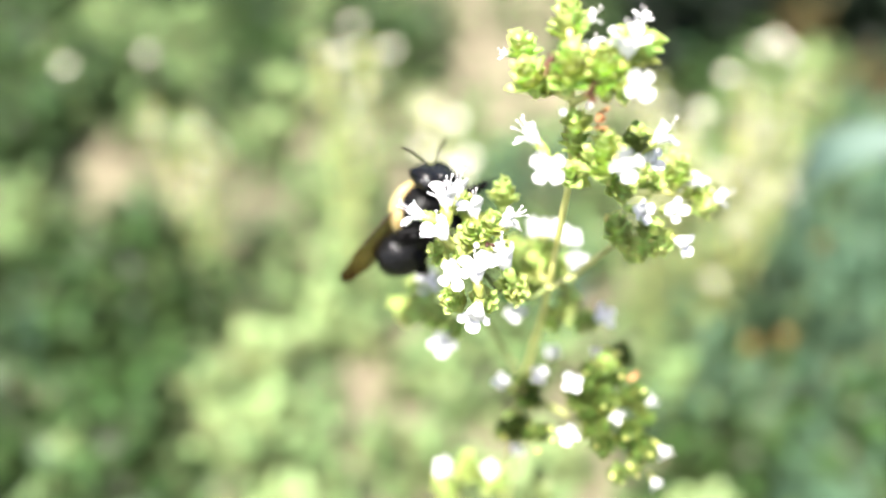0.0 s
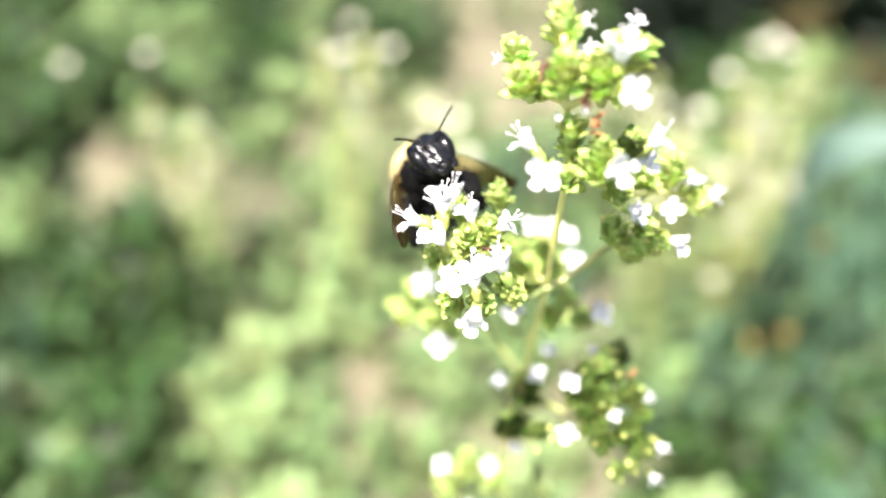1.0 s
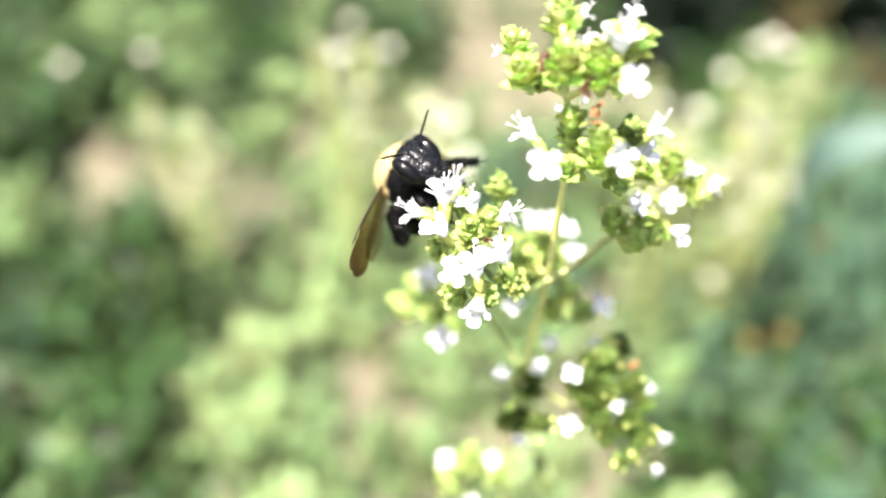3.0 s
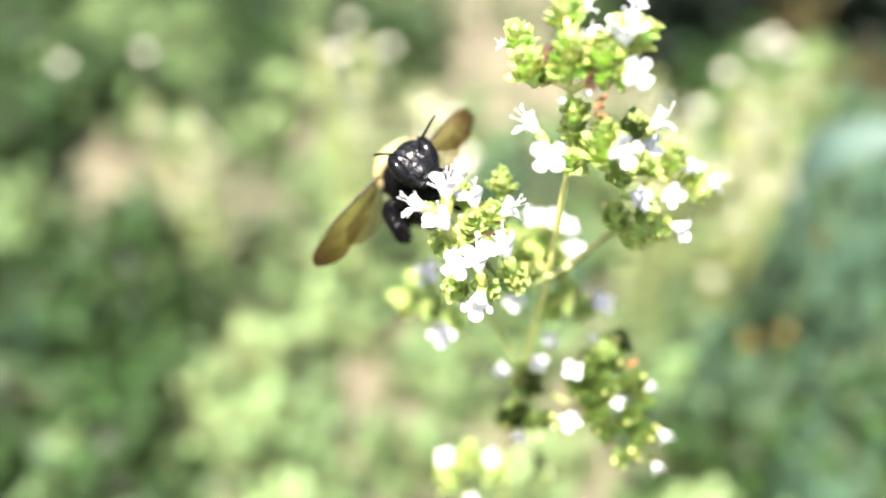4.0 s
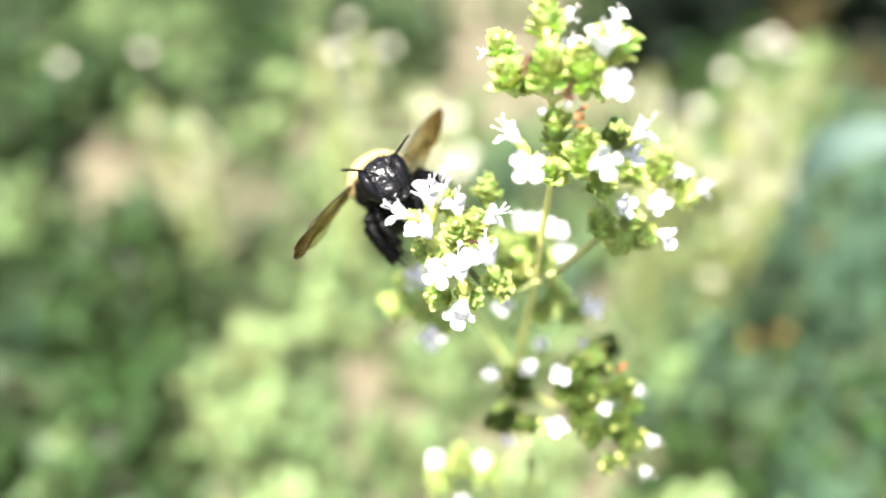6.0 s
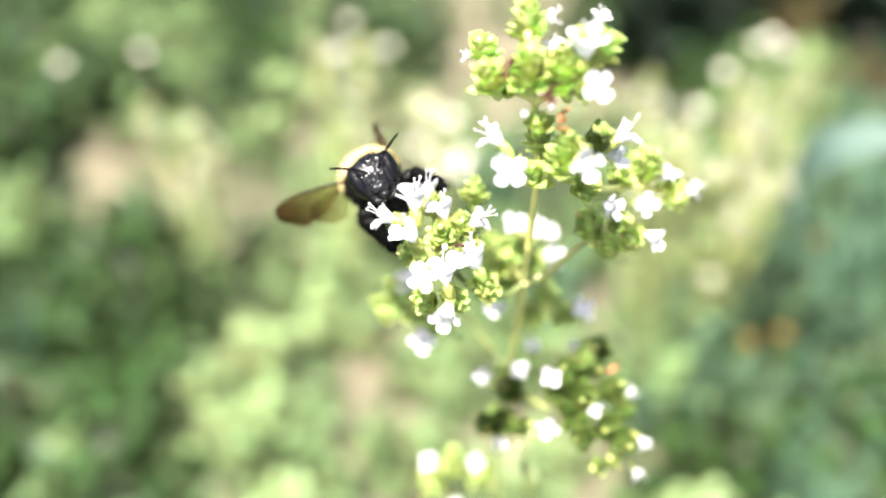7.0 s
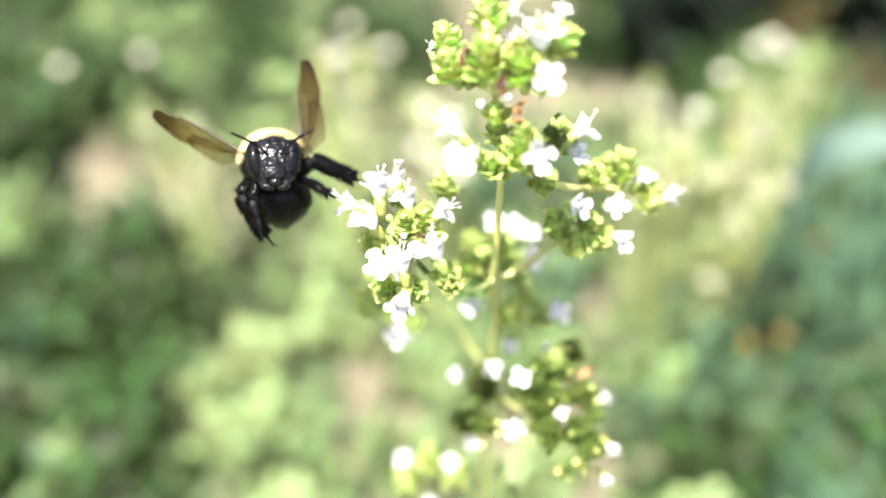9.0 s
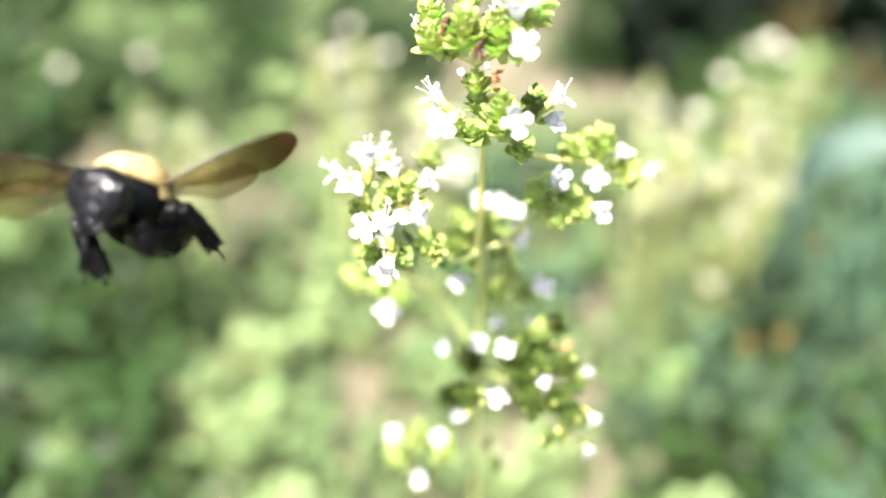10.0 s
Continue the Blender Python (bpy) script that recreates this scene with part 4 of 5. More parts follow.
def scatter_garden():
    r = random.Random(21)
    kinds = {
        "mid": [herb("low_herb", "low green leafy herb on the bed", HERB, 54, 50, 50, 18, 40 + k) for k in range(3)],
        "dark": [herb("dark_herb", "leafy herb of the bed with shade put into its dark green", HERB_SHADE, 54, 60, 50, 20, 50 + k) for k in range(3)],
        "pale": [herb("pale_herb", "pale leafy herb on the bed with sunlight put into its colour", HERB_SUNLIT, 54, 50, 45, 17, 60 + k) for k in range(3)],
        "blue": [herb("blue_green_herb", "blue-green narrow-leaved herb on the bed", BLUE_LEAF, 63, 90, 40, 22, 70 + k, 1.4, 0.3) for k in range(3)],
        "shade": [herb("deep_green_shrub", "shrub of the bed with deep shadow put into its green", SHRUB_SHADE, 126, 150, 70, 24, 80 + k) for k in range(2)],
        "brown": [herb("dry_brown_herb", "dry brown herb at the back of the bed", BROWN_LEAF, 63, 80, 50, 18, 90 + k) for k in range(2)],
    }
    used = set()

    def put(kind, x, y, size):
        ob = r.choice(kinds[kind])
        m = pose(x, y, 0, 0, 0, r.uniform(0, 360))
        if ob.name in used:
            ob = copy_thing(ob, m)
        used.add(ob.name)
        ob.matrix_basis = m
        ob.scale = (size, size, size)

    for i in range(31):
        for j in range(22):
            x, y = -0.69 + i * 0.046 + r.uniform(-0.024, 0.024), 0.22 + j * 0.041 + r.uniform(-0.02, 0.02)
            kind = bed_at(x + r.uniform(-0.012, 0.012), y + r.uniform(-0.012, 0.012))
            if abs(x) > 0.20 + 0.5 * y or r.random() > {"bare": 0.22 if y > 0.5 else 0.5, "patchy": 0.52}.get(kind, 1.0):
                continue
            size = r.uniform(0.6, 1.05)
            if kind == "bare":
                kind, size = r.choice(("pale", "mid")), size * 0.6
            elif kind == "patchy":
                kind = r.choice(("mid", "mid", "mid", "blue"))
            elif r.random() < (0.2 if kind == "dark" else 0.18):
                kind = {"pale": "mid", "mid": "pale", "dark": "mid", "blue": "mid"}.get(kind, kind)
            put(kind, x, y, size * (1.2 if kind == "shade" else 1.0))

    # a second, lower growth that closes the blue-green parts
    for i in range(28):
        for j in range(18):
            x, y = -0.65 + i * 0.048 + r.uniform(-0.024, 0.024), 0.24 + j * 0.042 + r.uniform(-0.02, 0.02)
            if abs(x) < 0.20 + 0.5 * y and bed_at(x, y) == "blue" and r.random() < 0.9:
                put("blue", x, y, r.uniform(0.6, 0.85))
    # the bed goes on, looser, on all sides
    for k in range(190):
        a, d = r.uniform(0, 2 * math.pi), 0.3 + 2.6 * r.random() ** 0.9
        x, y = d * math.sin(a), 0.5 + d * math.cos(a)
        if abs(x) < 0.24 + 0.5 * y and 0.1 < y < 1.06:
            continue
        put(r.choice(("mid", "mid", "dark", "pale", "blue")), x, y, r.uniform(1.0, 1.7))

    bushes = [garden_oregano(s, 230, 4) for s in (1, 2)]
    for n, ((x, y), size) in enumerate((((-0.066, 0.502), .88), ((-0.164, 0.496), .72), ((0.207, 0.489), .85), ((0.149, 0.453), .88), ((0.176, 0.443), .8), ((0.130, 0.470), .82), ((0.002, 0.490), .75))):
        ob = bushes[n] if n < 2 else copy_thing(bushes[n % 2], Matrix())
        ob.matrix_basis = pose(x, y, 0, 0, 0, 73 * n)
        ob.scale = (size, size, size)

    # one broad blue-grey blade that rises and arches over
    foot = Vector((*(0.248, 0.493), -0.01))
    path = [p / MM for p in (foot, Vector((0.184, 0.376, 0.170)), Vector((0.179, 0.376, 0.200)), Vector((0.179, 0.374, 0.220)), Vector((0.186, 0.366, 0.234)), Vector((0.203, 0.361, 0.244)), Vector((0.229, 0.350, 0.246)))]
    tuft = empty("broad_leaved_plant", Matrix.Translation(foot), "long blue-grey leaf blade arching over the bed", "plant")
    line = [p - path[0] for p in smooth_path(path, 5)]
    top, low = [], []
    for i, p in enumerate(line):
        t = i / (len(line) - 1)
        w = 12 * math.sin(math.pi * min(0.97, 0.25 + 0.75 * t)) ** 0.6 + 1
        side = Vector((0.05, 0.8, 0.6))
        top.append([p + side * (w * u) + Vector((0, 0, 1.5 * u * u)) for u in (-1, -0.5, 0, 0.5, 1)])
        low.append([q - Vector((0, 0, 0.7)) for q in reversed(top[-1])])
    part("blade", Geo().sheet(top).sheet(low), GLAUCOUS, tuft, "blue-grey leaf blade")
    part("midrib", Geo().tube([p - Vector((0, 0, 0.6)) for p in line], [2.2 - 1.8 * i / len(line) for i in range(len(line))], 6), GLAUCOUS, tuft, "paler midrib")
    # small orange and white flowers on thin stalks
    def bloom(mat, name, count, length):
        g = Geo()
        for w in range(count):
            add_blade(g, Matrix.Rotation(w * 0.7, 4, "Z") @ Matrix.Rotation(radians(-66), 4, "X"), length=length, width=length * 0.6, cup=0.05, curl=0.1, rows=3, cols=2, base=0.4, tip=0.45, thick=0.3)
        return g.mesh(name, mat)

    orange, white = bloom(ORANGE, "petals", 9, 3.6), bloom(FAR_PETAL, "petals", 9, 6)
    for (x, y), h, me in (((0.206, 0.394), 150, orange), ((0.213, 0.401), 146, orange), ((0.174, 0.366), 100, orange), ((0.195, 0.372), 100, orange), ((-0.305, 0.665), 100, white), ((0.172, 0.437), 80, white), ((-0.042, 0.657), 120, white), ((-0.075, 0.697), 120, white), ((-0.244, 0.683), 100, white),
            ((0.229, 0.608), 150, white), ((0.246, 0.601), 150, white), ((0.235, 0.601), 160, white), ((0.168, 0.525), 150, white), ((0.196, 0.571), 150, white), ((0.143, 0.532), 150, white), ((0.002, 0.511), 140, white), ((0.015, 0.487), 140, white), ((-0.007, 0.520), 140, white), ((-0.014, 0.497), 140, white), ((-0.002, 0.479), 140, white), ((0.010, 0.474), 140, white), ((0.007, 0.529), 140, white), ((-0.009, 0.544), 140, white), ((-0.065, 0.534), 150, white), ((-0.072, 0.580), 160, white)):
        what = "orange" if me is orange else "white"
        f = empty(what + "_flower", pose(x, y, 0), "small " + what + " flower on a thin green stalk", "flower", what + " flowers of the bed")
        part("stalk", Geo().tube([(0, 0, -5), (2, 0, h * 0.5), (0, 0, h)], [0.8, 0.7, 0.6], 5), STALK, f)
        part("corolla", me, None, f, what + " petals", Matrix.Translation((0, 0, h * MM)))


scatter_garden()


def ground_cover():
    """Small creeping leaves over most of the soil, thin where the bed is open."""
    r = random.Random(5)
    g = Geo()
    shapes, thin_out = [], {"bare": 0.72, "dark": 0.8, "patchy": 0.85, "shade": 0.9}
    for k in range(6):
        b = Geo()
        add_blade(b, None, length=1.0, width=0.66, cup=0.1, curl=-0.2 + 0.05 * k, rows=3, cols=2, base=0.2, tip=0.4, thick=0.03)
        shapes.append(b)
    made = 0
    while made < 17000:
        x, y = r.uniform(-850, 850), r.uniform(150, 1500)
        if abs(x) > 260 + 0.55 * y or noise.noise(Vector((x * 0.011, y * 0.011, 3.0))) + 0.4 * noise.noise(Vector((x * 0.04, y * 0.04, 7.0))) < r.uniform(-0.45, 0.05):
            continue
        near = bed_at(x / 1000, y / 1000)
        made += 1
        if near in thin_out and r.random() < thin_out[near]:
            continue
        b = r.choice(shapes)
        a = r.uniform(0, 6.28)
        d = Vector((math.cos(a), math.sin(a), r.uniform(0.0, 0.9))).normalized()
        m = Matrix.Translation((x, y, r.uniform(2, 30))) @ d.to_track_quat("Z", "Y").to_matrix().to_4x4() @ Matrix.Rotation(r.uniform(-0.6, 0.6), 4, "Z") @ Matrix.Scale(r.uniform(9, 19), 4)
        n = len(g.v)
        g.v += [m @ v for v in b.v]
        g.f += [tuple(i + n for i in q) for q in b.f]
    tagged(new("ground_cover", g.mesh("ground_cover", COVER)), "creeping small-leaved green ground cover over the soil", "ground cover", kind="stuff")
    # a dark low growth whose colour stands for the shade in the gaps of the bed
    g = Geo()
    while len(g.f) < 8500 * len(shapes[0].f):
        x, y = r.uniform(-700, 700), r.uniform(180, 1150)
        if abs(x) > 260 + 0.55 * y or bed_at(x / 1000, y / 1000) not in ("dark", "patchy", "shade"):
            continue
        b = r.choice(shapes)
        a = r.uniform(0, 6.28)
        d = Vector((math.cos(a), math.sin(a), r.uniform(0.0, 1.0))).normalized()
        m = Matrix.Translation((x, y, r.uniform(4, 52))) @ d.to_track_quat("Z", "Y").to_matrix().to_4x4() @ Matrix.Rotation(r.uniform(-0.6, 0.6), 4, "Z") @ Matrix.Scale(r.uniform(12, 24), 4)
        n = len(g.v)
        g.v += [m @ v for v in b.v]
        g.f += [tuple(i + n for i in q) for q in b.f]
    tagged(new("undergrowth", g.mesh("undergrowth", HERB_SHADE)), "low undergrowth between the herbs, dark green with the shade of the gaps in its colour", "undergrowth", kind="stuff")
    # the meadow further out: tufts of longer leaves, thinning with the distance
    g = Geo()
    for k in range(36000):
        a, d = r.uniform(0, 2 * math.pi), 0.25 + 8 * r.random() ** 1.7
        x, y = d * math.sin(a) * 1000, (0.5 + d * math.cos(a)) * 1000
        if (abs(x) < 260 + 0.55 * y and 100 < y < 1100) or noise.noise(Vector((x * 0.002, y * 0.002, 1.0))) < r.uniform(-0.6, 0.0):
            continue
        b = r.choice(shapes)
        a = r.uniform(0, 6.28)
        v = Vector((math.cos(a), math.sin(a), r.uniform(0.2, 1.6))).normalized()
        m = Matrix.Translation((x, y, r.uniform(0, 25))) @ v.to_track_quat("Z", "Y").to_matrix().to_4x4() @ Matrix.Rotation(r.uniform(-0.6, 0.6), 4, "Z") @ Matrix.Scale(r.uniform(22, 45) * (1 + 0.25 * d), 4)
        n = len(g.v)
        g.v += [m @ q for q in b.v]
        g.f += [tuple(i + n for i in q) for q in b.f]
    tagged(new("meadow", g.mesh("meadow", HERB)), "leafy green meadow growth round the herb bed", "meadow", kind="stuff")


ground_cover()


def motions():
    walk(oregano, [
        (0.00, pose(0.01198, 0.10625, 0.00003, -0.54, 0.32, -0.54)),
        (0.50, pose(0.01394, 0.11017, -0.00030, 0.03, 0.01, -1.77)),
        (1.00, pose(0.01434, 0.11200, -0.00032, 0.29, -0.09, 0.33)),
        (1.50, pose(0.01136, 0.11257, -0.00046, 0.21, 0.44, 0.43)),
        (2.00, pose(0.01406, 0.11036, -0.00022, -0.12, 0.04, 1.22)),
        (2.50, pose(0.01790, 0.11223, -0.00040, 0.11, -0.56, 0.73)),
        (4.00, pose(0.01513, 0.10882, 0.00012, -0.44, -0.10, 0.75)),
        (4.50, pose(0.01398, 0.11207, 0.00001, 0.01, 0.01, 0.01)),
        (5.00, pose(0.01554, 0.11045, -0.00047, -0.21, -0.32, -0.46)),
        (5.50, pose(0.01446, 0.11239, -0.00050, 0.05, -0.21, 0.25)),
        (7.00, pose(0.01758, 0.11227, -0.00030, 0.24, -0.96, -0.02)),
        (7.50, pose(0.01520, 0.11228, -0.00022, 0.33, -0.66, 0.07)),
        (8.00, pose(0.01288, 0.10904, 0.00014, -0.05, -0.47, -1.22)),
        (8.50, pose(0.01173, 0.10899, 0.00037, -0.07, -0.49, -2.67)),
        (9.00, pose(0.01094, 0.10641, 0.00032, -0.63, -0.65, -3.74)),
        (9.50, pose(0.01018, 0.10665, 0.00021, -0.98, -0.74, -3.95)),
        (10.00, pose(0.00865, 0.10818, 0.00020, -1.37, -0.68, -4.02)),
    ])
    walk(bee, [
        (0.00, pose(-0.00357, 0.11097, 0.40815, -87.78, 19.78, 48.50)),
        (0.10, pose(-0.00307, 0.11084, 0.40870, -88.82, 17.91, 46.26)),
        (0.20, pose(-0.00257, 0.11088, 0.40943, -89.67, 16.03, 44.14)),
        (0.30, pose(-0.00241, 0.11074, 0.40999, -90.36, 14.17, 42.16)),
        (0.40, pose(-0.00192, 0.11082, 0.41079, -90.88, 12.34, 40.31)),
        (0.50, pose(-0.00193, 0.11046, 0.41111, -91.27, 10.55, 38.59)),
        (0.60, pose(-0.00183, 0.11131, 0.41178, -85.95, 7.13, 37.70)),
        (0.70, pose(-0.00188, 0.11190, 0.41222, -80.56, 3.90, 36.32)),
        (0.80, pose(-0.00257, 0.11272, 0.41303, -75.18, 1.02, 34.54)),
        (0.90, pose(-0.00297, 0.11280, 0.41409, -69.24, -3.04, 36.61)),
        (1.00, pose(-0.00318, 0.11223, 0.41455, -63.84, -7.19, 37.77)),
        (1.10, pose(-0.00361, 0.11197, 0.41453, -63.26, -7.99, 38.81)),
        (1.20, pose(-0.00339, 0.11149, 0.41427, -62.69, -8.80, 39.80)),
        (1.30, pose(-0.00366, 0.11118, 0.41419, -62.13, -9.60, 40.72)),
        (1.40, pose(-0.00384, 0.11097, 0.41424, -61.57, -10.39, 41.57)),
        (1.50, pose(-0.00434, 0.11077, 0.41428, -61.02, -11.18, 42.37)),
        (1.60, pose(-0.00437, 0.11075, 0.41444, -61.48, -11.56, 44.05)),
        (1.80, pose(-0.00395, 0.11071, 0.41476, -62.41, -12.32, 47.50)),
        (2.00, pose(-0.00393, 0.11061, 0.41503, -63.35, -13.05, 51.07)),
        (2.20, pose(-0.00422, 0.11036, 0.41512, -64.30, -13.74, 54.73)),
        (2.50, pose(-0.00478, 0.10992, 0.41519, -65.71, -14.69, 60.32)),
        (2.70, pose(-0.00533, 0.10988, 0.41522, -64.53, -15.13, 56.85)),
        (3.20, pose(-0.00504, 0.11005, 0.41561, -61.00, -15.68, 47.86)),
        (3.60, pose(-0.00478, 0.11017, 0.41595, -57.73, -15.52, 40.62)),
        (3.80, pose(-0.00469, 0.11022, 0.41613, -56.01, -15.25, 37.08)),
        (3.90, pose(-0.00519, 0.10982, 0.41575, -55.14, -15.07, 35.35)),
        (4.00, pose(-0.00514, 0.11006, 0.41607, -54.26, -14.87, 33.65)),
        (4.10, pose(-0.00457, 0.10996, 0.41624, -53.50, -14.78, 32.66)),
        (4.20, pose(-0.00502, 0.10991, 0.41647, -52.73, -14.67, 31.67)),
        (4.30, pose(-0.00500, 0.10980, 0.41664, -51.96, -14.55, 30.69)),
        (4.40, pose(-0.00560, 0.10949, 0.41657, -51.19, -14.40, 29.72)),
        (4.50, pose(-0.00519, 0.10949, 0.41686, -50.42, -14.24, 28.76)),
        (4.60, pose(-0.00493, 0.10960, 0.41697, -50.48, -14.33, 28.55)),
        (4.70, pose(-0.00475, 0.10992, 0.41732, -50.55, -14.42, 28.35)),
        (4.80, pose(-0.00520, 0.10961, 0.41697, -50.61, -14.51, 28.14)),
        (4.90, pose(-0.00517, 0.10956, 0.41691, -50.68, -14.61, 27.94)),
        (5.00, pose(-0.00515, 0.10940, 0.41673, -50.74, -14.70, 27.75)),
        (5.10, pose(-0.00600, 0.10940, 0.41673, -50.69, -14.52, 27.51)),
        (5.20, pose(-0.00663, 0.10920, 0.41650, -50.63, -14.33, 27.27)),
        (5.30, pose(-0.00662, 0.10899, 0.41627, -50.57, -14.14, 27.04)),
        (5.40, pose(-0.00725, 0.10878, 0.41604, -50.51, -13.95, 26.80)),
        (5.50, pose(-0.00779, 0.10873, 0.41598, -50.45, -13.76, 26.57)),
        (5.60, pose(-0.00809, 0.10838, 0.41569, -50.22, -13.92, 26.44)),
        (5.70, pose(-0.00839, 0.10814, 0.41552, -49.99, -14.07, 26.31)),
        (5.80, pose(-0.00853, 0.10806, 0.41552, -49.76, -14.23, 26.18)),
        (5.90, pose(-0.00868, 0.10798, 0.41552, -49.53, -14.38, 26.05)),
        (6.00, pose(-0.00882, 0.10789, 0.41553, -49.29, -14.53, 25.91)),
        (6.10, pose(-0.00896, 0.10786, 0.41559, -49.06, -14.68, 25.78)),
        (6.20, pose(-0.00911, 0.10778, 0.41559, -48.82, -14.83, 25.64)),
        (6.30, pose(-0.00925, 0.10775, 0.41565, -48.59, -14.97, 25.50)),
        (6.40, pose(-0.00939, 0.10772, 0.41571, -48.35, -15.12, 25.36)),
        (6.50, pose(-0.00953, 0.10774, 0.41583, -48.11, -15.26, 25.22)),
        (6.60, pose(-0.00960, 0.10770, 0.41589, -47.87, -15.40, 25.07)),
        (6.70, pose(-0.00966, 0.10772, 0.41601, -47.64, -15.54, 24.93)),
        (6.80, pose(-0.00973, 0.10769, 0.41607, -47.40, -15.68, 24.78)),
        (6.90, pose(-0.01002, 0.10787, 0.41636, -47.16, -15.82, 24.63)),
        (7.00, pose(-0.01001, 0.10783, 0.41642, -46.91, -15.96, 24.48)),
        (7.10, pose(-0.01001, 0.10803, 0.41664, -47.03, -15.91, 24.52)),
        (7.20, pose(-0.01032, 0.10771, 0.41629, -47.14, -15.87, 24.56)),
        (7.30, pose(-0.01032, 0.10770, 0.41628, -47.25, -15.83, 24.59)),
        (7.40, pose(-0.01078, 0.10801, 0.41662, -47.36, -15.79, 24.63)),
        (7.50, pose(-0.01094, 0.10815, 0.41678, -47.47, -15.75, 24.66)),
        (7.60, pose(-0.01122, 0.10763, 0.41679, -46.58, -15.29, 23.83)),
        (7.70, pose(-0.01151, 0.10726, 0.41698, -45.70, -14.82, 23.00)),
        (7.80, pose(-0.01179, 0.10709, 0.41739, -44.82, -14.31, 22.19)),
        (7.90, pose(-0.01222, 0.10723, 0.41815, -43.96, -13.79, 21.38)),
        (8.00, pose(-0.01311, 0.10747, 0.41902, -43.09, -13.24, 20.60)),
        (8.10, pose(-0.01355, 0.10717, 0.41929, -42.41, -11.85, 19.54)),
        (8.20, pose(-0.01415, 0.10687, 0.41956, -41.77, -10.44, 18.51)),
        (8.30, pose(-0.01549, 0.10667, 0.41995, -41.16, -9.01, 17.51)),
        (8.40, pose(-0.01607, 0.10702, 0.42095, -40.60, -7.57, 16.54)),
        (8.50, pose(-0.01710, 0.10672, 0.42122, -40.06, -6.11, 15.61)),
        (8.60, pose(-0.01811, 0.10628, 0.42164, -40.53, -3.97, 14.60)),
        (8.70, pose(-0.01970, 0.10565, 0.42183, -41.05, -1.86, 13.57)),
        (8.80, pose(-0.02069, 0.10511, 0.42214, -41.64, 0.22, 12.51)),
        (8.90, pose(-0.02203, 0.10458, 0.42245, -42.29, 2.25, 11.43)),
        (9.00, pose(-0.02285, 0.10389, 0.42259, -43.00, 4.24, 10.31)),
        (9.10, pose(-0.02286, 0.10155, 0.42419, -41.19, 5.49, 10.13)),
        (9.20, pose(-0.02403, 0.09904, 0.42561, -39.39, 6.73, 9.94)),
        (9.30, pose(-0.02526, 0.09653, 0.42704, -37.61, 7.95, 9.74)),
        (9.40, pose(-0.02698, 0.09431, 0.42880, -35.85, 9.15, 9.52)),
        (9.50, pose(-0.02814, 0.09188, 0.43029, -36.68, 10.34, 9.30)),
        (9.60, pose(-0.02955, 0.09079, 0.43099, -37.81, 9.06, 7.90)),
        (9.70, pose(-0.03082, 0.08970, 0.43165, -38.91, 7.76, 3.99)),
        (9.80, pose(-0.03287, 0.08837, 0.43210, -40.97, 6.44, 0.07)),
        (9.90, pose(-0.03413, 0.08621, 0.43268, -40.77, 3.66, -6.86)),
        (10.00, pose(-0.03524, 0.08397, 0.43333, -40.37, 0.84, -13.82)),
    ])
    walk(abdomen, [(t, pose(0, 0.0034, -0.0006, a, 0, b)) for t, a, b in ((0.0, 22, 0), (0.5, 16, 0), (0.8, -18, -3), (1.1, -50, -5), (2.5, -52, -10), (4.0, -45, -24), (5.5, -44, -26), (7.0, -42, -34), (7.7, -46, -34), (8.5, -72, -18), (9.0, -48, -8), (9.5, -42, 0), (10.0, -34, 0))])
    walk(legs[0], [
        (0.00, pose(-0.00260, 0.00050, -0.00290, 0.00, -80.32, -174.30)),
        (1.00, pose(-0.00260, 0.00050, -0.00290, -14.60, 34.44, -8.38)),
        (2.50, pose(-0.00260, 0.00050, -0.00290, -66.52, 31.56, -50.31)),
        (4.50, pose(-0.00260, 0.00050, -0.00290, -37.29, 13.02, -9.73)),
        (5.50, pose(-0.00260, 0.00050, -0.00290, -5.24, 10.87, 15.30)),
        (7.00, pose(-0.00260, 0.00050, -0.00290, -17.26, -1.59, 40.50)),
        (7.50, pose(-0.00260, 0.00050, -0.00290, 1.55, 9.22, -5.64)),
        (8.50, pose(-0.00260, 0.00050, -0.00290, -5.32, -15.94, 0.72)),
        (9.00, pose(-0.00300, 0.00050, -0.00200, -10.87, -10.33, 21.23)),
        (9.50, pose(-0.00300, 0.00050, -0.00200, -33.35, 11.63, 24.83)),
        (10.00, pose(-0.00300, 0.00050, -0.00200, -21.52, -19.87, 6.30)),
    ])
    walk(legs[1], [
        (0.00, pose(0.00260, 0.00050, -0.00290, -50.00, 29.23, -30.20)),
        (1.00, pose(0.00260, 0.00050, -0.00290, -31.12, 4.74, -2.86)),
        (2.50, pose(0.00260, 0.00050, -0.00290, -21.94, 21.20, -8.29)),
        (4.50, pose(0.00260, 0.00050, -0.00290, -55.70, -2.80, 4.10)),
        (5.50, pose(0.00260, 0.00050, -0.00290, -75.14, -33.33, 12.39)),
        (7.50, pose(0.00260, 0.00050, -0.00290, -53.03, -31.41, 30.55)),
        (8.50, pose(0.00260, 0.00050, -0.00290, -34.37, -72.33, 36.02)),
        (9.00, pose(0.00300, 0.00050, -0.00200, -40.86, -79.72, 37.33)),
        (9.50, pose(0.00300, 0.00050, -0.00200, -18.72, -56.97, 16.12)),
        (10.00, pose(0.00300, 0.00050, -0.00200, -3.95, -67.48, 37.56)),
    ])
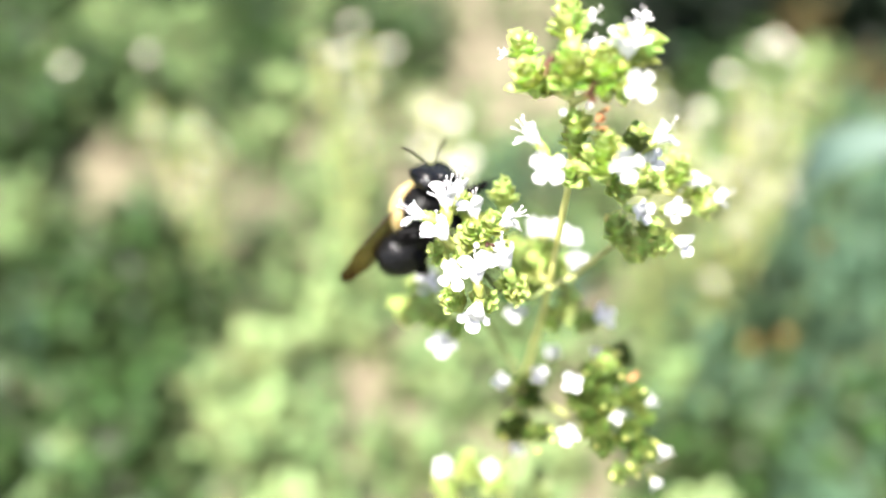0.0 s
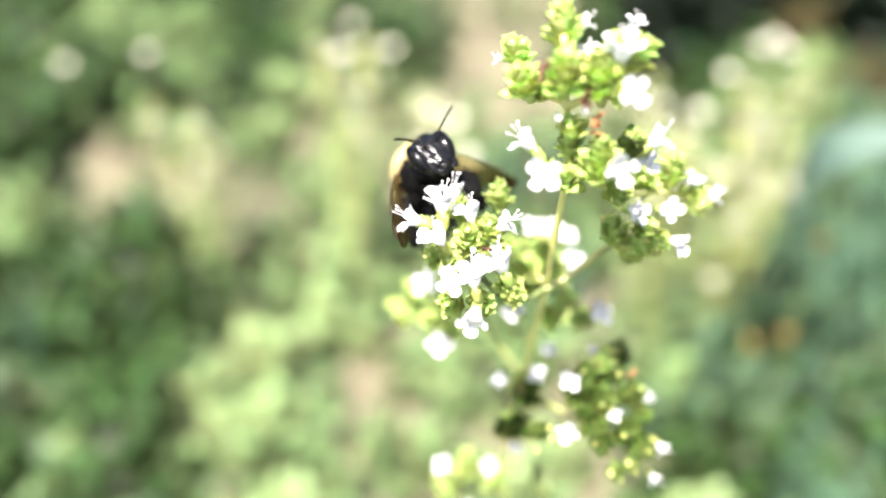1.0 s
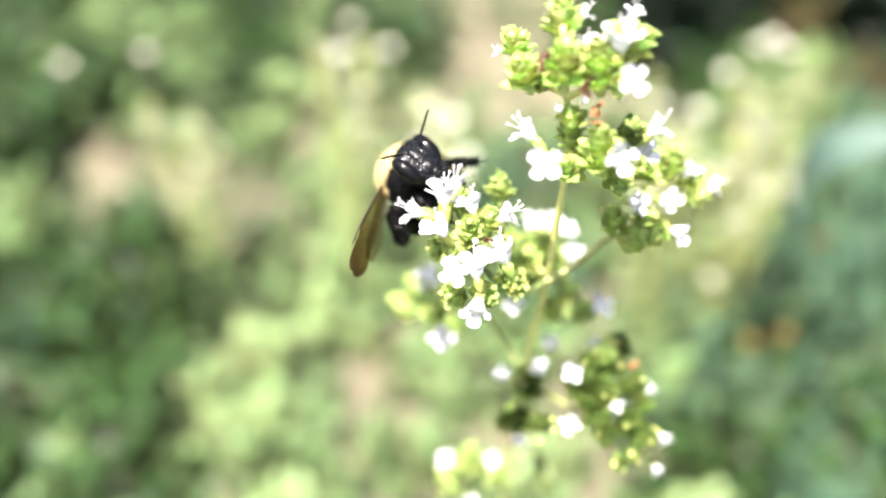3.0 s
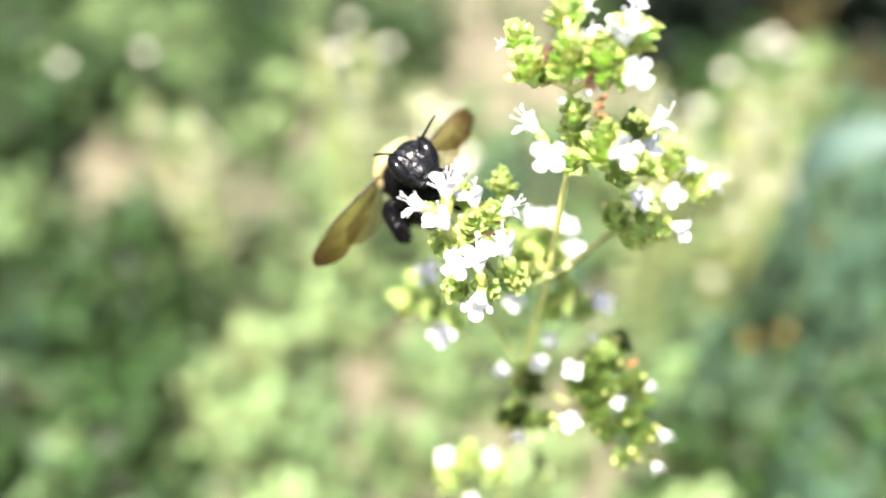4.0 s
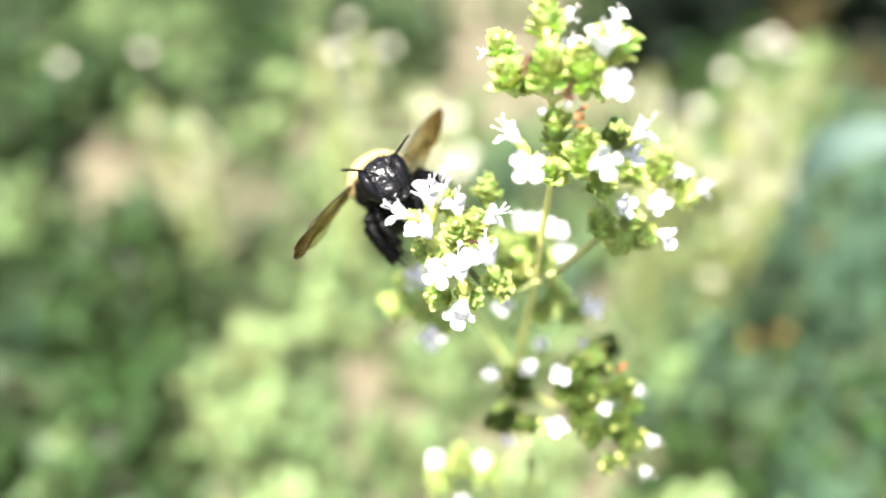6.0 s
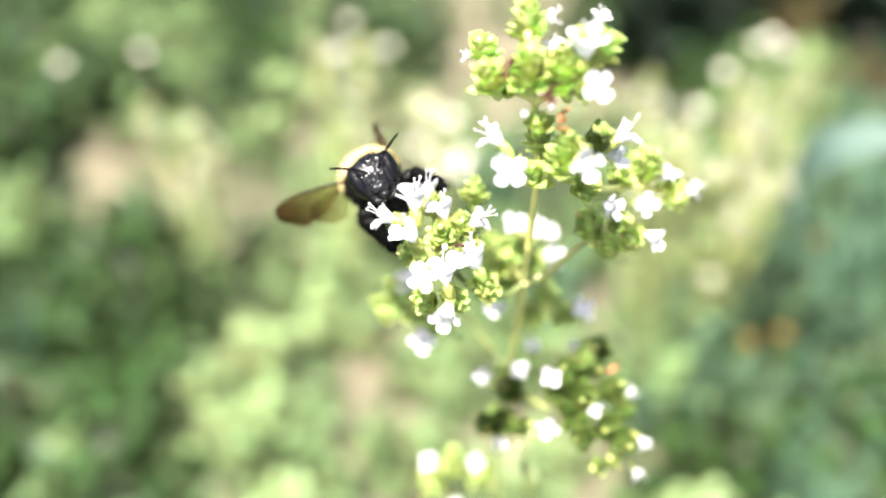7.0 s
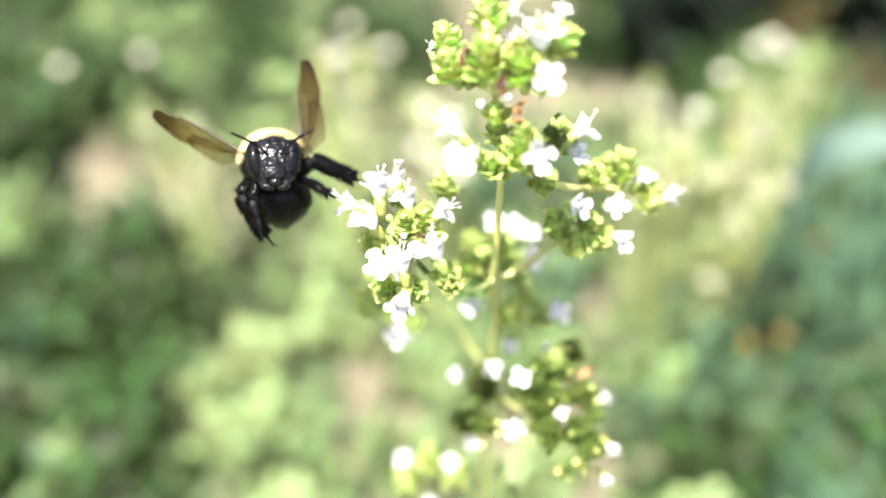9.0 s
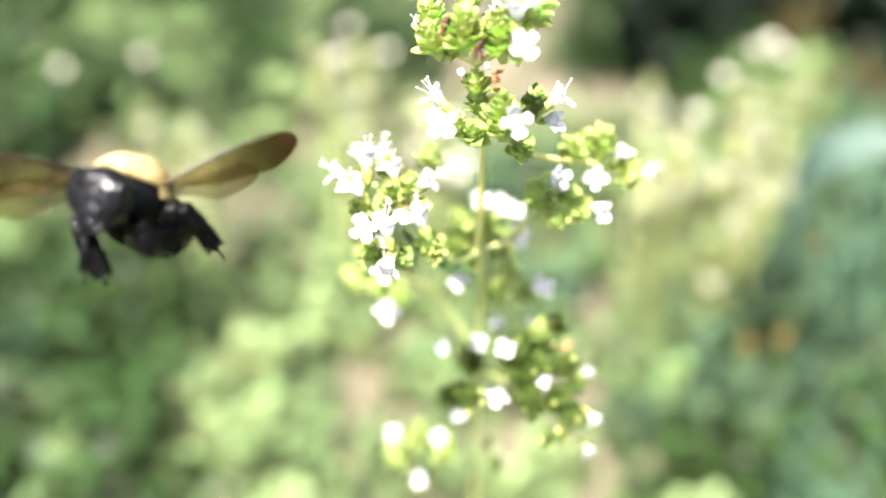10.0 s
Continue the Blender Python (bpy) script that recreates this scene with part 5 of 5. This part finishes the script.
    walk(fore[1], [
        (0.00, pose(0.00220, -0.00260, -0.00260, -57.02, -21.80, 29.79)),
        (1.00, pose(0.00220, -0.00260, -0.00260, -17.87, 6.92, -2.23)),
        (2.20, pose(0.00220, -0.00260, -0.00260, -32.94, 5.13, -3.31)),
        (2.50, pose(0.00220, -0.00260, -0.00260, -42.23, -32.71, 26.13)),
        (2.70, pose(0.00220, -0.00260, -0.00260, -44.67, -35.03, 29.58)),
        (3.80, pose(0.00220, -0.00260, -0.00260, -58.94, 6.40, -10.49)),
        (4.10, pose(0.00220, -0.00260, -0.00260, -72.68, -2.73, 8.69)),
        (4.50, pose(0.00220, -0.00260, -0.00260, -103.34, 32.02, 65.91)),
        (4.70, pose(0.00220, -0.00260, -0.00260, -69.78, -0.49, 1.32)),
        (5.50, pose(0.00220, -0.00260, -0.00260, -25.49, 9.37, -4.44)),
        (7.50, pose(0.00220, -0.00260, -0.00260, -26.63, 7.50, -3.74)),
        (8.50, pose(0.00220, -0.00260, -0.00260, -16.29, -61.92, 12.33)),
        (9.00, pose(0.00220, -0.00260, -0.00260, -64.08, -22.69, 38.43)),
        (9.50, pose(0.00220, -0.00260, -0.00260, -57.13, -6.44, 9.85)),
        (10.00, pose(0.00220, -0.00260, -0.00260, -62.93, -21.44, 35.57)),
    ])
    walk(wings[0], [
        (0.00, pose(-0.00410, -0.00080, 0.00160, 0.04, 18.38, -75.47)),
        (0.10, pose(-0.00410, -0.00080, 0.00160, -6.55, -16.95, -19.80)),
        (0.20, pose(-0.00410, -0.00080, 0.00160, -6.34, -19.55, -20.60)),
        (0.30, pose(-0.00410, -0.00080, 0.00160, -7.81, -24.56, -16.66)),
        (0.40, pose(-0.00410, -0.00080, 0.00160, -9.61, -28.99, -12.03)),
        (0.50, pose(-0.00410, -0.00080, 0.00160, -13.94, -34.68, -5.56)),
        (0.60, pose(-0.00410, -0.00080, 0.00160, -15.80, -37.10, 3.41)),
        (0.70, pose(-0.00410, -0.00080, 0.00160, -28.68, -40.19, 14.72)),
        (0.80, pose(-0.00410, -0.00080, 0.00160, -48.63, -44.85, 27.85)),
        (0.90, pose(-0.00410, -0.00080, 0.00160, -53.77, -42.28, 35.95)),
        (1.00, pose(-0.00410, -0.00080, 0.00160, -61.34, -35.20, 45.98)),
        (1.10, pose(-0.00410, -0.00080, 0.00160, -61.23, -30.82, 49.55)),
        (1.20, pose(-0.00410, -0.00080, 0.00160, -55.79, -27.39, 49.00)),
        (1.30, pose(-0.00410, -0.00080, 0.00160, -50.24, -23.43, 49.90)),
        (1.40, pose(-0.00410, -0.00080, 0.00160, -46.11, -20.68, 50.26)),
        (1.50, pose(-0.00410, -0.00080, 0.00160, -46.37, -20.24, 49.79)),
        (1.60, pose(-0.00410, -0.00080, 0.00160, -36.92, -18.70, 42.09)),
        (1.80, pose(-0.00410, -0.00080, 0.00160, -29.01, -16.55, 28.31)),
        (2.00, pose(-0.00410, -0.00080, 0.00160, -12.69, -5.98, -49.69)),
        (2.20, pose(-0.00410, -0.00080, 0.00160, -22.72, -9.31, 17.07)),
        (2.50, pose(-0.00410, -0.00080, 0.00160, -18.73, -1.34, -59.34)),
        (2.70, pose(-0.00410, -0.00080, 0.00160, -30.57, -12.88, 26.27)),
        (3.20, pose(-0.00410, -0.00080, 0.00160, -34.34, -16.29, 22.28)),
        (3.60, pose(-0.00410, -0.00080, 0.00160, -38.57, -19.50, 14.81)),
        (3.80, pose(-0.00410, -0.00080, 0.00160, -43.25, -21.51, 6.24)),
        (3.90, pose(-0.00410, -0.00080, 0.00160, -27.05, -10.18, 29.82)),
        (4.00, pose(-0.00410, -0.00080, 0.00160, -32.57, -13.63, -18.29)),
        (4.10, pose(-0.00410, -0.00080, 0.00160, -26.12, -11.00, 17.03)),
        (4.20, pose(-0.00410, -0.00080, 0.00160, -23.66, -6.49, 16.91)),
        (4.30, pose(-0.00410, -0.00080, 0.00160, -8.00, -18.22, -6.02)),
        (4.40, pose(-0.00410, -0.00080, 0.00160, -15.03, 8.86, 40.00)),
        (4.45, pose(-0.00410, -0.00080, 0.00160, -17.02, -12.62, 18.40)),
        (4.50, pose(-0.00410, -0.00080, 0.00160, 0.82, -33.58, -18.56)),
        (4.55, pose(-0.00410, -0.00080, 0.00160, -3.40, -12.83, 16.11)),
        (4.60, pose(-0.00410, -0.00080, 0.00160, 10.08, 3.62, 39.81)),
        (4.65, pose(-0.00410, -0.00080, 0.00160, -13.50, -8.34, 14.67)),
        (4.70, pose(-0.00410, -0.00080, 0.00160, -31.57, -28.51, -5.61)),
        (4.80, pose(-0.00410, -0.00080, 0.00160, -10.31, -12.52, 25.18)),
        (4.90, pose(-0.00410, -0.00080, 0.00160, -30.44, -17.92, -4.08)),
        (5.00, pose(-0.00410, -0.00080, 0.00160, -7.87, -21.48, -15.61)),
        (5.10, pose(-0.00410, -0.00080, 0.00160, -36.20, -17.18, 18.41)),
        (5.20, pose(-0.00410, -0.00080, 0.00160, -17.68, -29.77, -4.66)),
        (5.30, pose(-0.00410, -0.00080, 0.00160, -39.93, -21.18, 23.10)),
        (5.40, pose(-0.00410, -0.00080, 0.00160, -18.24, -37.86, -5.02)),
        (5.50, pose(-0.00410, -0.00080, 0.00160, -37.78, -29.52, -17.05)),
        (5.60, pose(-0.00410, -0.00080, 0.00160, -18.96, -44.79, -4.80)),
        (5.70, pose(-0.00410, -0.00080, 0.00160, -51.23, -36.95, 26.79)),
        (5.80, pose(-0.00410, -0.00080, 0.00160, -35.34, -19.82, 44.73)),
        (5.90, pose(-0.00410, -0.00080, 0.00160, -41.91, -39.21, 21.74)),
        (6.00, pose(-0.00410, -0.00080, 0.00160, -25.98, -16.22, 46.38)),
        (6.10, pose(-0.00410, -0.00080, 0.00160, -44.39, -37.47, 26.55)),
        (6.20, pose(-0.00410, -0.00080, 0.00160, -27.30, -12.19, 46.14)),
        (6.30, pose(-0.00410, -0.00080, 0.00160, -40.46, -37.37, 21.05)),
        (6.40, pose(-0.00410, -0.00080, 0.00160, -27.05, -12.27, 43.70)),
        (6.50, pose(-0.00410, -0.00080, 0.00160, -32.85, -37.65, 9.18)),
        (6.60, pose(-0.00410, -0.00080, 0.00160, -26.15, -11.03, 44.36)),
        (6.70, pose(-0.00410, -0.00080, 0.00160, -32.28, -35.24, 9.25)),
        (6.80, pose(-0.00410, -0.00080, 0.00160, -45.66, -19.64, 37.28)),
        (6.90, pose(-0.00410, -0.00080, 0.00160, -21.78, -39.86, 1.33)),
        (6.95, pose(-0.00410, -0.00080, 0.00160, -17.08, -18.06, 25.59)),
        (7.00, pose(-0.00410, -0.00080, 0.00160, -49.19, 8.72, -45.91)),
        (7.10, pose(-0.00410, -0.00080, 0.00160, -25.60, -22.02, 17.75)),
        (7.20, pose(-0.00410, -0.00080, 0.00160, -21.55, -38.08, 1.58)),
        (7.25, pose(-0.00410, -0.00080, 0.00160, -15.43, -20.15, 19.82)),
        (7.30, pose(-0.00410, -0.00080, 0.00160, -4.42, -4.83, 38.66)),
        (7.40, pose(-0.00410, -0.00080, 0.00160, -29.19, -8.82, 40.52)),
        (7.50, pose(-0.00410, -0.00080, 0.00160, -76.16, -32.11, -1.90)),
        (7.60, pose(-0.00410, -0.00080, 0.00160, -2.23, -23.18, 3.12)),
        (7.65, pose(-0.00410, -0.00080, 0.00160, 6.23, -2.72, 32.81)),
        (7.70, pose(-0.00410, -0.00080, 0.00160, 23.92, 10.54, 65.65)),
        (7.80, pose(-0.00410, -0.00080, 0.00160, -21.60, -5.70, 38.95)),
        (7.90, pose(-0.00410, -0.00080, 0.00160, -21.44, -23.36, 4.55)),
        (8.00, pose(-0.00410, -0.00080, 0.00160, -38.96, -26.47, 10.80)),
        (8.10, pose(-0.00410, -0.00080, 0.00160, -2.89, -5.08, 20.48)),
        (8.20, pose(-0.00410, -0.00080, 0.00160, -1.15, 9.97, 69.96)),
        (8.30, pose(-0.00410, -0.00080, 0.00160, -21.74, -13.28, 34.67)),
        (8.40, pose(-0.00410, -0.00080, 0.00160, -22.12, -23.34, 5.92)),
        (8.50, pose(-0.00410, -0.00080, 0.00160, -13.58, -23.98, 6.89)),
        (8.55, pose(-0.00410, -0.00080, 0.00160, 1.29, 0.70, 31.01)),
        (8.60, pose(-0.00410, -0.00080, 0.00160, 25.82, 15.95, 61.85)),
        (8.70, pose(-0.00410, -0.00080, 0.00160, -16.06, -3.29, 42.35)),
        (8.80, pose(-0.00410, -0.00080, 0.00160, -20.75, -27.13, 6.31)),
        (8.90, pose(-0.00410, -0.00080, 0.00160, -11.10, -32.50, 5.28)),
        (8.95, pose(-0.00410, -0.00080, 0.00160, -16.95, 0.21, -8.91)),
        (9.00, pose(-0.00410, -0.00080, 0.00160, -32.37, 29.95, -28.97)),
        (9.10, pose(-0.00410, -0.00080, 0.00160, -60.22, 22.55, -46.77)),
        (9.15, pose(-0.00410, -0.00080, 0.00160, -35.67, 8.57, -15.41)),
        (9.20, pose(-0.00410, -0.00080, 0.00160, -19.10, -14.24, 8.91)),
        (9.30, pose(-0.00410, -0.00080, 0.00160, -45.26, -16.32, 8.83)),
        (9.40, pose(-0.00410, -0.00080, 0.00160, -5.60, 4.14, 9.77)),
        (9.45, pose(-0.00410, -0.00080, 0.00160, -0.57, 19.59, -28.16)),
        (9.50, pose(-0.00410, -0.00080, 0.00160, -86.07, 33.91, -67.32)),
        (9.55, pose(-0.00410, -0.00080, 0.00160, -7.21, 10.07, -28.54)),
        (9.60, pose(-0.00410, -0.00080, 0.00160, -58.80, -6.15, 5.83)),
        (9.70, pose(-0.00410, -0.00080, 0.00160, -53.94, -7.69, 24.79)),
        (9.75, pose(-0.00410, -0.00080, 0.00160, -27.91, 1.09, 34.45)),
        (9.80, pose(-0.00410, -0.00080, 0.00160, -1.17, 2.70, 48.86)),
        (9.85, pose(-0.00410, -0.00080, 0.00160, -25.39, 35.97, 0.49)),
        (9.90, pose(-0.00410, -0.00080, 0.00160, -71.12, 33.22, -63.42)),
        (9.95, pose(-0.00410, -0.00080, 0.00160, -44.08, 23.10, 3.25)),
        (10.00, pose(-0.00410, -0.00080, 0.00160, -65.17, 0.87, 48.16)),
    ])
    walk(wings[1], [
        (0.00, pose(0.00410, -0.00080, 0.00160, 142.08, 7.31, 57.81)),
        (0.10, pose(0.00410, -0.00080, 0.00160, 143.37, 5.20, 62.07)),
        (0.20, pose(0.00410, -0.00080, 0.00160, 142.73, 4.08, 64.63)),
        (0.30, pose(0.00410, -0.00080, 0.00160, 140.58, 3.26, 65.62)),
        (0.40, pose(0.00410, -0.00080, 0.00160, 140.33, 4.59, 69.90)),
        (0.50, pose(0.00410, -0.00080, 0.00160, 141.61, 2.88, 66.79)),
        (0.60, pose(0.00410, -0.00080, 0.00160, 135.90, 12.25, 68.11)),
        (0.65, pose(0.00410, -0.00080, 0.00160, 102.31, 15.45, 64.56)),
        (0.70, pose(0.00410, -0.00080, 0.00160, 68.24, 16.19, 59.73)),
        (0.80, pose(0.00410, -0.00080, 0.00160, 49.13, 22.86, 47.83)),
        (0.90, pose(0.00410, -0.00080, 0.00160, 36.13, 33.97, 38.43)),
        (1.00, pose(0.00410, -0.00080, 0.00160, 22.99, 35.73, 30.82)),
        (1.10, pose(0.00410, -0.00080, 0.00160, 15.24, 30.66, 25.31)),
        (1.20, pose(0.00410, -0.00080, 0.00160, 14.27, 22.27, 30.27)),
        (1.30, pose(0.00410, -0.00080, 0.00160, 23.53, 20.36, 35.71)),
        (1.40, pose(0.00410, -0.00080, 0.00160, 27.55, 18.74, 41.40)),
        (1.50, pose(0.00410, -0.00080, 0.00160, 42.41, 18.31, 48.97)),
        (1.60, pose(0.00410, -0.00080, 0.00160, 59.23, 20.05, 54.40)),
        (1.80, pose(0.00410, -0.00080, 0.00160, 72.18, 23.18, 59.71)),
        (2.00, pose(0.00410, -0.00080, 0.00160, 78.02, 24.54, 61.48)),
        (2.20, pose(0.00410, -0.00080, 0.00160, 78.93, 27.74, 60.77)),
        (2.50, pose(0.00410, -0.00080, 0.00160, 79.66, 33.12, 59.59)),
        (2.70, pose(0.00410, -0.00080, 0.00160, 72.50, 31.96, 57.30)),
        (3.20, pose(0.00410, -0.00080, 0.00160, 31.48, 17.89, 48.67)),
        (3.60, pose(0.00410, -0.00080, 0.00160, -10.50, 6.64, 39.15)),
        (3.80, pose(0.00410, -0.00080, 0.00160, -37.69, 0.38, 35.33)),
        (3.90, pose(0.00410, -0.00080, 0.00160, -54.39, -22.64, 56.37)),
        (4.00, pose(0.00410, -0.00080, 0.00160, -48.95, -11.88, 36.65)),
        (4.10, pose(0.00410, -0.00080, 0.00160, -64.41, -25.80, 56.24)),
        (4.20, pose(0.00410, -0.00080, 0.00160, -74.97, -25.86, 55.12)),
        (4.30, pose(0.00410, -0.00080, 0.00160, -38.56, -21.04, 40.40)),
        (4.40, pose(0.00410, -0.00080, 0.00160, -98.91, -35.13, 75.75)),
        (4.45, pose(0.00410, -0.00080, 0.00160, -64.71, -30.82, 46.11)),
        (4.50, pose(0.00410, -0.00080, 0.00160, -16.48, -14.14, 15.48)),
        (4.60, pose(0.00410, -0.00080, 0.00160, -81.47, -34.34, 77.47)),
        (4.70, pose(0.00410, -0.00080, 0.00160, -59.11, -16.15, 35.09)),
        (4.80, pose(0.00410, -0.00080, 0.00160, -66.48, -31.18, 65.49)),
        (4.90, pose(0.00410, -0.00080, 0.00160, -53.88, -22.99, 41.63)),
        (5.00, pose(0.00410, -0.00080, 0.00160, -38.92, -36.05, 39.56)),
        (5.10, pose(0.00410, -0.00080, 0.00160, -80.88, -30.02, 52.90)),
        (5.20, pose(0.00410, -0.00080, 0.00160, -43.79, -25.52, 43.35)),
        (5.30, pose(0.00410, -0.00080, 0.00160, -84.60, -29.28, 56.70)),
        (5.40, pose(0.00410, -0.00080, 0.00160, -43.56, -23.21, 47.02)),
        (5.50, pose(0.00410, -0.00080, 0.00160, -70.04, -32.13, 65.71)),
        (5.60, pose(0.00410, -0.00080, 0.00160, -53.04, -21.57, 53.32)),
        (5.70, pose(0.00410, -0.00080, 0.00160, -88.45, -25.84, 69.90)),
        (5.80, pose(0.00410, -0.00080, 0.00160, -48.07, -24.14, 50.82)),
        (5.90, pose(0.00410, -0.00080, 0.00160, -78.84, -30.50, 58.12)),
        (6.00, pose(0.00410, -0.00080, 0.00160, -45.46, -23.74, 40.15)),
        (6.10, pose(0.00410, -0.00080, 0.00160, -72.92, -31.88, 57.88)),
        (6.20, pose(0.00410, -0.00080, 0.00160, -41.37, -24.72, 31.79)),
        (6.30, pose(0.00410, -0.00080, 0.00160, -71.82, -30.57, 53.10)),
        (6.40, pose(0.00410, -0.00080, 0.00160, -38.90, -23.93, 28.11)),
        (6.50, pose(0.00410, -0.00080, 0.00160, -72.09, -30.53, 58.87)),
        (6.60, pose(0.00410, -0.00080, 0.00160, -36.89, -23.10, 24.84)),
        (6.70, pose(0.00410, -0.00080, 0.00160, -66.85, -28.68, 50.81)),
        (6.80, pose(0.00410, -0.00080, 0.00160, -87.69, -31.17, 59.43)),
        (6.85, pose(0.00410, -0.00080, 0.00160, -56.31, -30.47, 32.80)),
        (6.90, pose(0.00410, -0.00080, 0.00160, -29.66, -18.65, 11.25)),
        (6.95, pose(0.00410, -0.00080, 0.00160, -46.78, -30.09, 45.96)),
        (7.00, pose(0.00410, -0.00080, 0.00160, -69.10, -29.83, 84.77)),
        (7.10, pose(0.00410, -0.00080, 0.00160, -47.02, -21.30, 34.38)),
        (7.20, pose(0.00410, -0.00080, 0.00160, -16.38, -27.81, 21.45)),
        (7.25, pose(0.00410, -0.00080, 0.00160, -66.75, -42.45, 50.86)),
        (7.30, pose(0.00410, -0.00080, 0.00160, -120.11, -32.01, 83.72)),
        (7.40, pose(0.00410, -0.00080, 0.00160, -56.62, -33.59, 35.19)),
        (7.50, pose(0.00410, -0.00080, 0.00160, -21.11, -14.36, 1.13)),
        (7.55, pose(0.00410, -0.00080, 0.00160, -34.37, -27.86, 14.28)),
        (7.60, pose(0.00410, -0.00080, 0.00160, -41.11, -38.09, 48.43)),
        (7.70, pose(0.00410, -0.00080, 0.00160, -100.79, -37.16, 95.04)),
        (7.75, pose(0.00410, -0.00080, 0.00160, -77.92, -41.48, 58.31)),
        (7.80, pose(0.00410, -0.00080, 0.00160, -56.61, -34.44, 22.97)),
        (7.90, pose(0.00410, -0.00080, 0.00160, -35.96, -21.94, -14.98)),
        (8.00, pose(0.00410, -0.00080, 0.00160, 0.44, -16.87, -5.19)),
        (8.05, pose(0.00410, -0.00080, 0.00160, -48.49, -40.36, 35.18)),
        (8.10, pose(0.00410, -0.00080, 0.00160, -97.01, -43.30, 70.96)),
        (8.20, pose(0.00410, -0.00080, 0.00160, -126.77, -36.34, 93.12)),
        (8.25, pose(0.00410, -0.00080, 0.00160, -72.20, -48.18, 41.56)),
        (8.30, pose(0.00410, -0.00080, 0.00160, -28.03, -25.56, 0.57)),
        (8.40, pose(0.00410, -0.00080, 0.00160, -29.23, -21.83, -13.29)),
        (8.50, pose(0.00410, -0.00080, 0.00160, -15.01, -22.08, 22.93)),
        (8.55, pose(0.00410, -0.00080, 0.00160, -48.99, -41.97, 47.85)),
        (8.60, pose(0.00410, -0.00080, 0.00160, -96.59, -42.97, 87.26)),
        (8.65, pose(0.00410, -0.00080, 0.00160, -50.46, -48.51, 34.54)),
        (8.70, pose(0.00410, -0.00080, 0.00160, -17.64, -28.47, -5.31)),
        (8.80, pose(0.00410, -0.00080, 0.00160, -18.50, -13.87, -11.97)),
        (8.90, pose(0.00410, -0.00080, 0.00160, 3.82, -16.18, -12.86)),
        (8.95, pose(0.00410, -0.00080, 0.00160, -22.37, -53.90, 2.57)),
        (9.00, pose(0.00410, -0.00080, 0.00160, -112.59, -65.29, 84.00)),
        (9.10, pose(0.00410, -0.00080, 0.00160, -95.93, -50.10, 58.18)),
        (9.15, pose(0.00410, -0.00080, 0.00160, -44.95, -42.83, 12.25)),
        (9.20, pose(0.00410, -0.00080, 0.00160, -14.41, -16.98, -11.93)),
        (9.30, pose(0.00410, -0.00080, 0.00160, -35.58, -10.93, -36.10)),
        (9.40, pose(0.00410, -0.00080, 0.00160, 5.82, -33.07, -27.88)),
        (9.45, pose(0.00410, -0.00080, 0.00160, -46.97, -60.36, 11.00)),
        (9.50, pose(0.00410, -0.00080, 0.00160, -106.94, -48.59, 69.59)),
        (9.55, pose(0.00410, -0.00080, 0.00160, -56.31, -44.23, 16.45)),
        (9.60, pose(0.00410, -0.00080, 0.00160, -52.79, -15.63, -8.41)),
        (9.70, pose(0.00410, -0.00080, 0.00160, -48.07, -4.32, -31.92)),
        (9.75, pose(0.00410, -0.00080, 0.00160, -24.04, -13.30, -14.80)),
        (9.80, pose(0.00410, -0.00080, 0.00160, -0.69, -29.80, -0.64)),
        (9.85, pose(0.00410, -0.00080, 0.00160, -41.34, -55.25, 35.22)),
        (9.90, pose(0.00410, -0.00080, 0.00160, -113.68, -62.53, 105.40)),
        (9.95, pose(0.00410, -0.00080, 0.00160, -62.80, -49.66, 48.23)),
        (10.00, pose(0.00410, -0.00080, 0.00160, -37.27, -34.61, 24.71)),
    ])


motions()
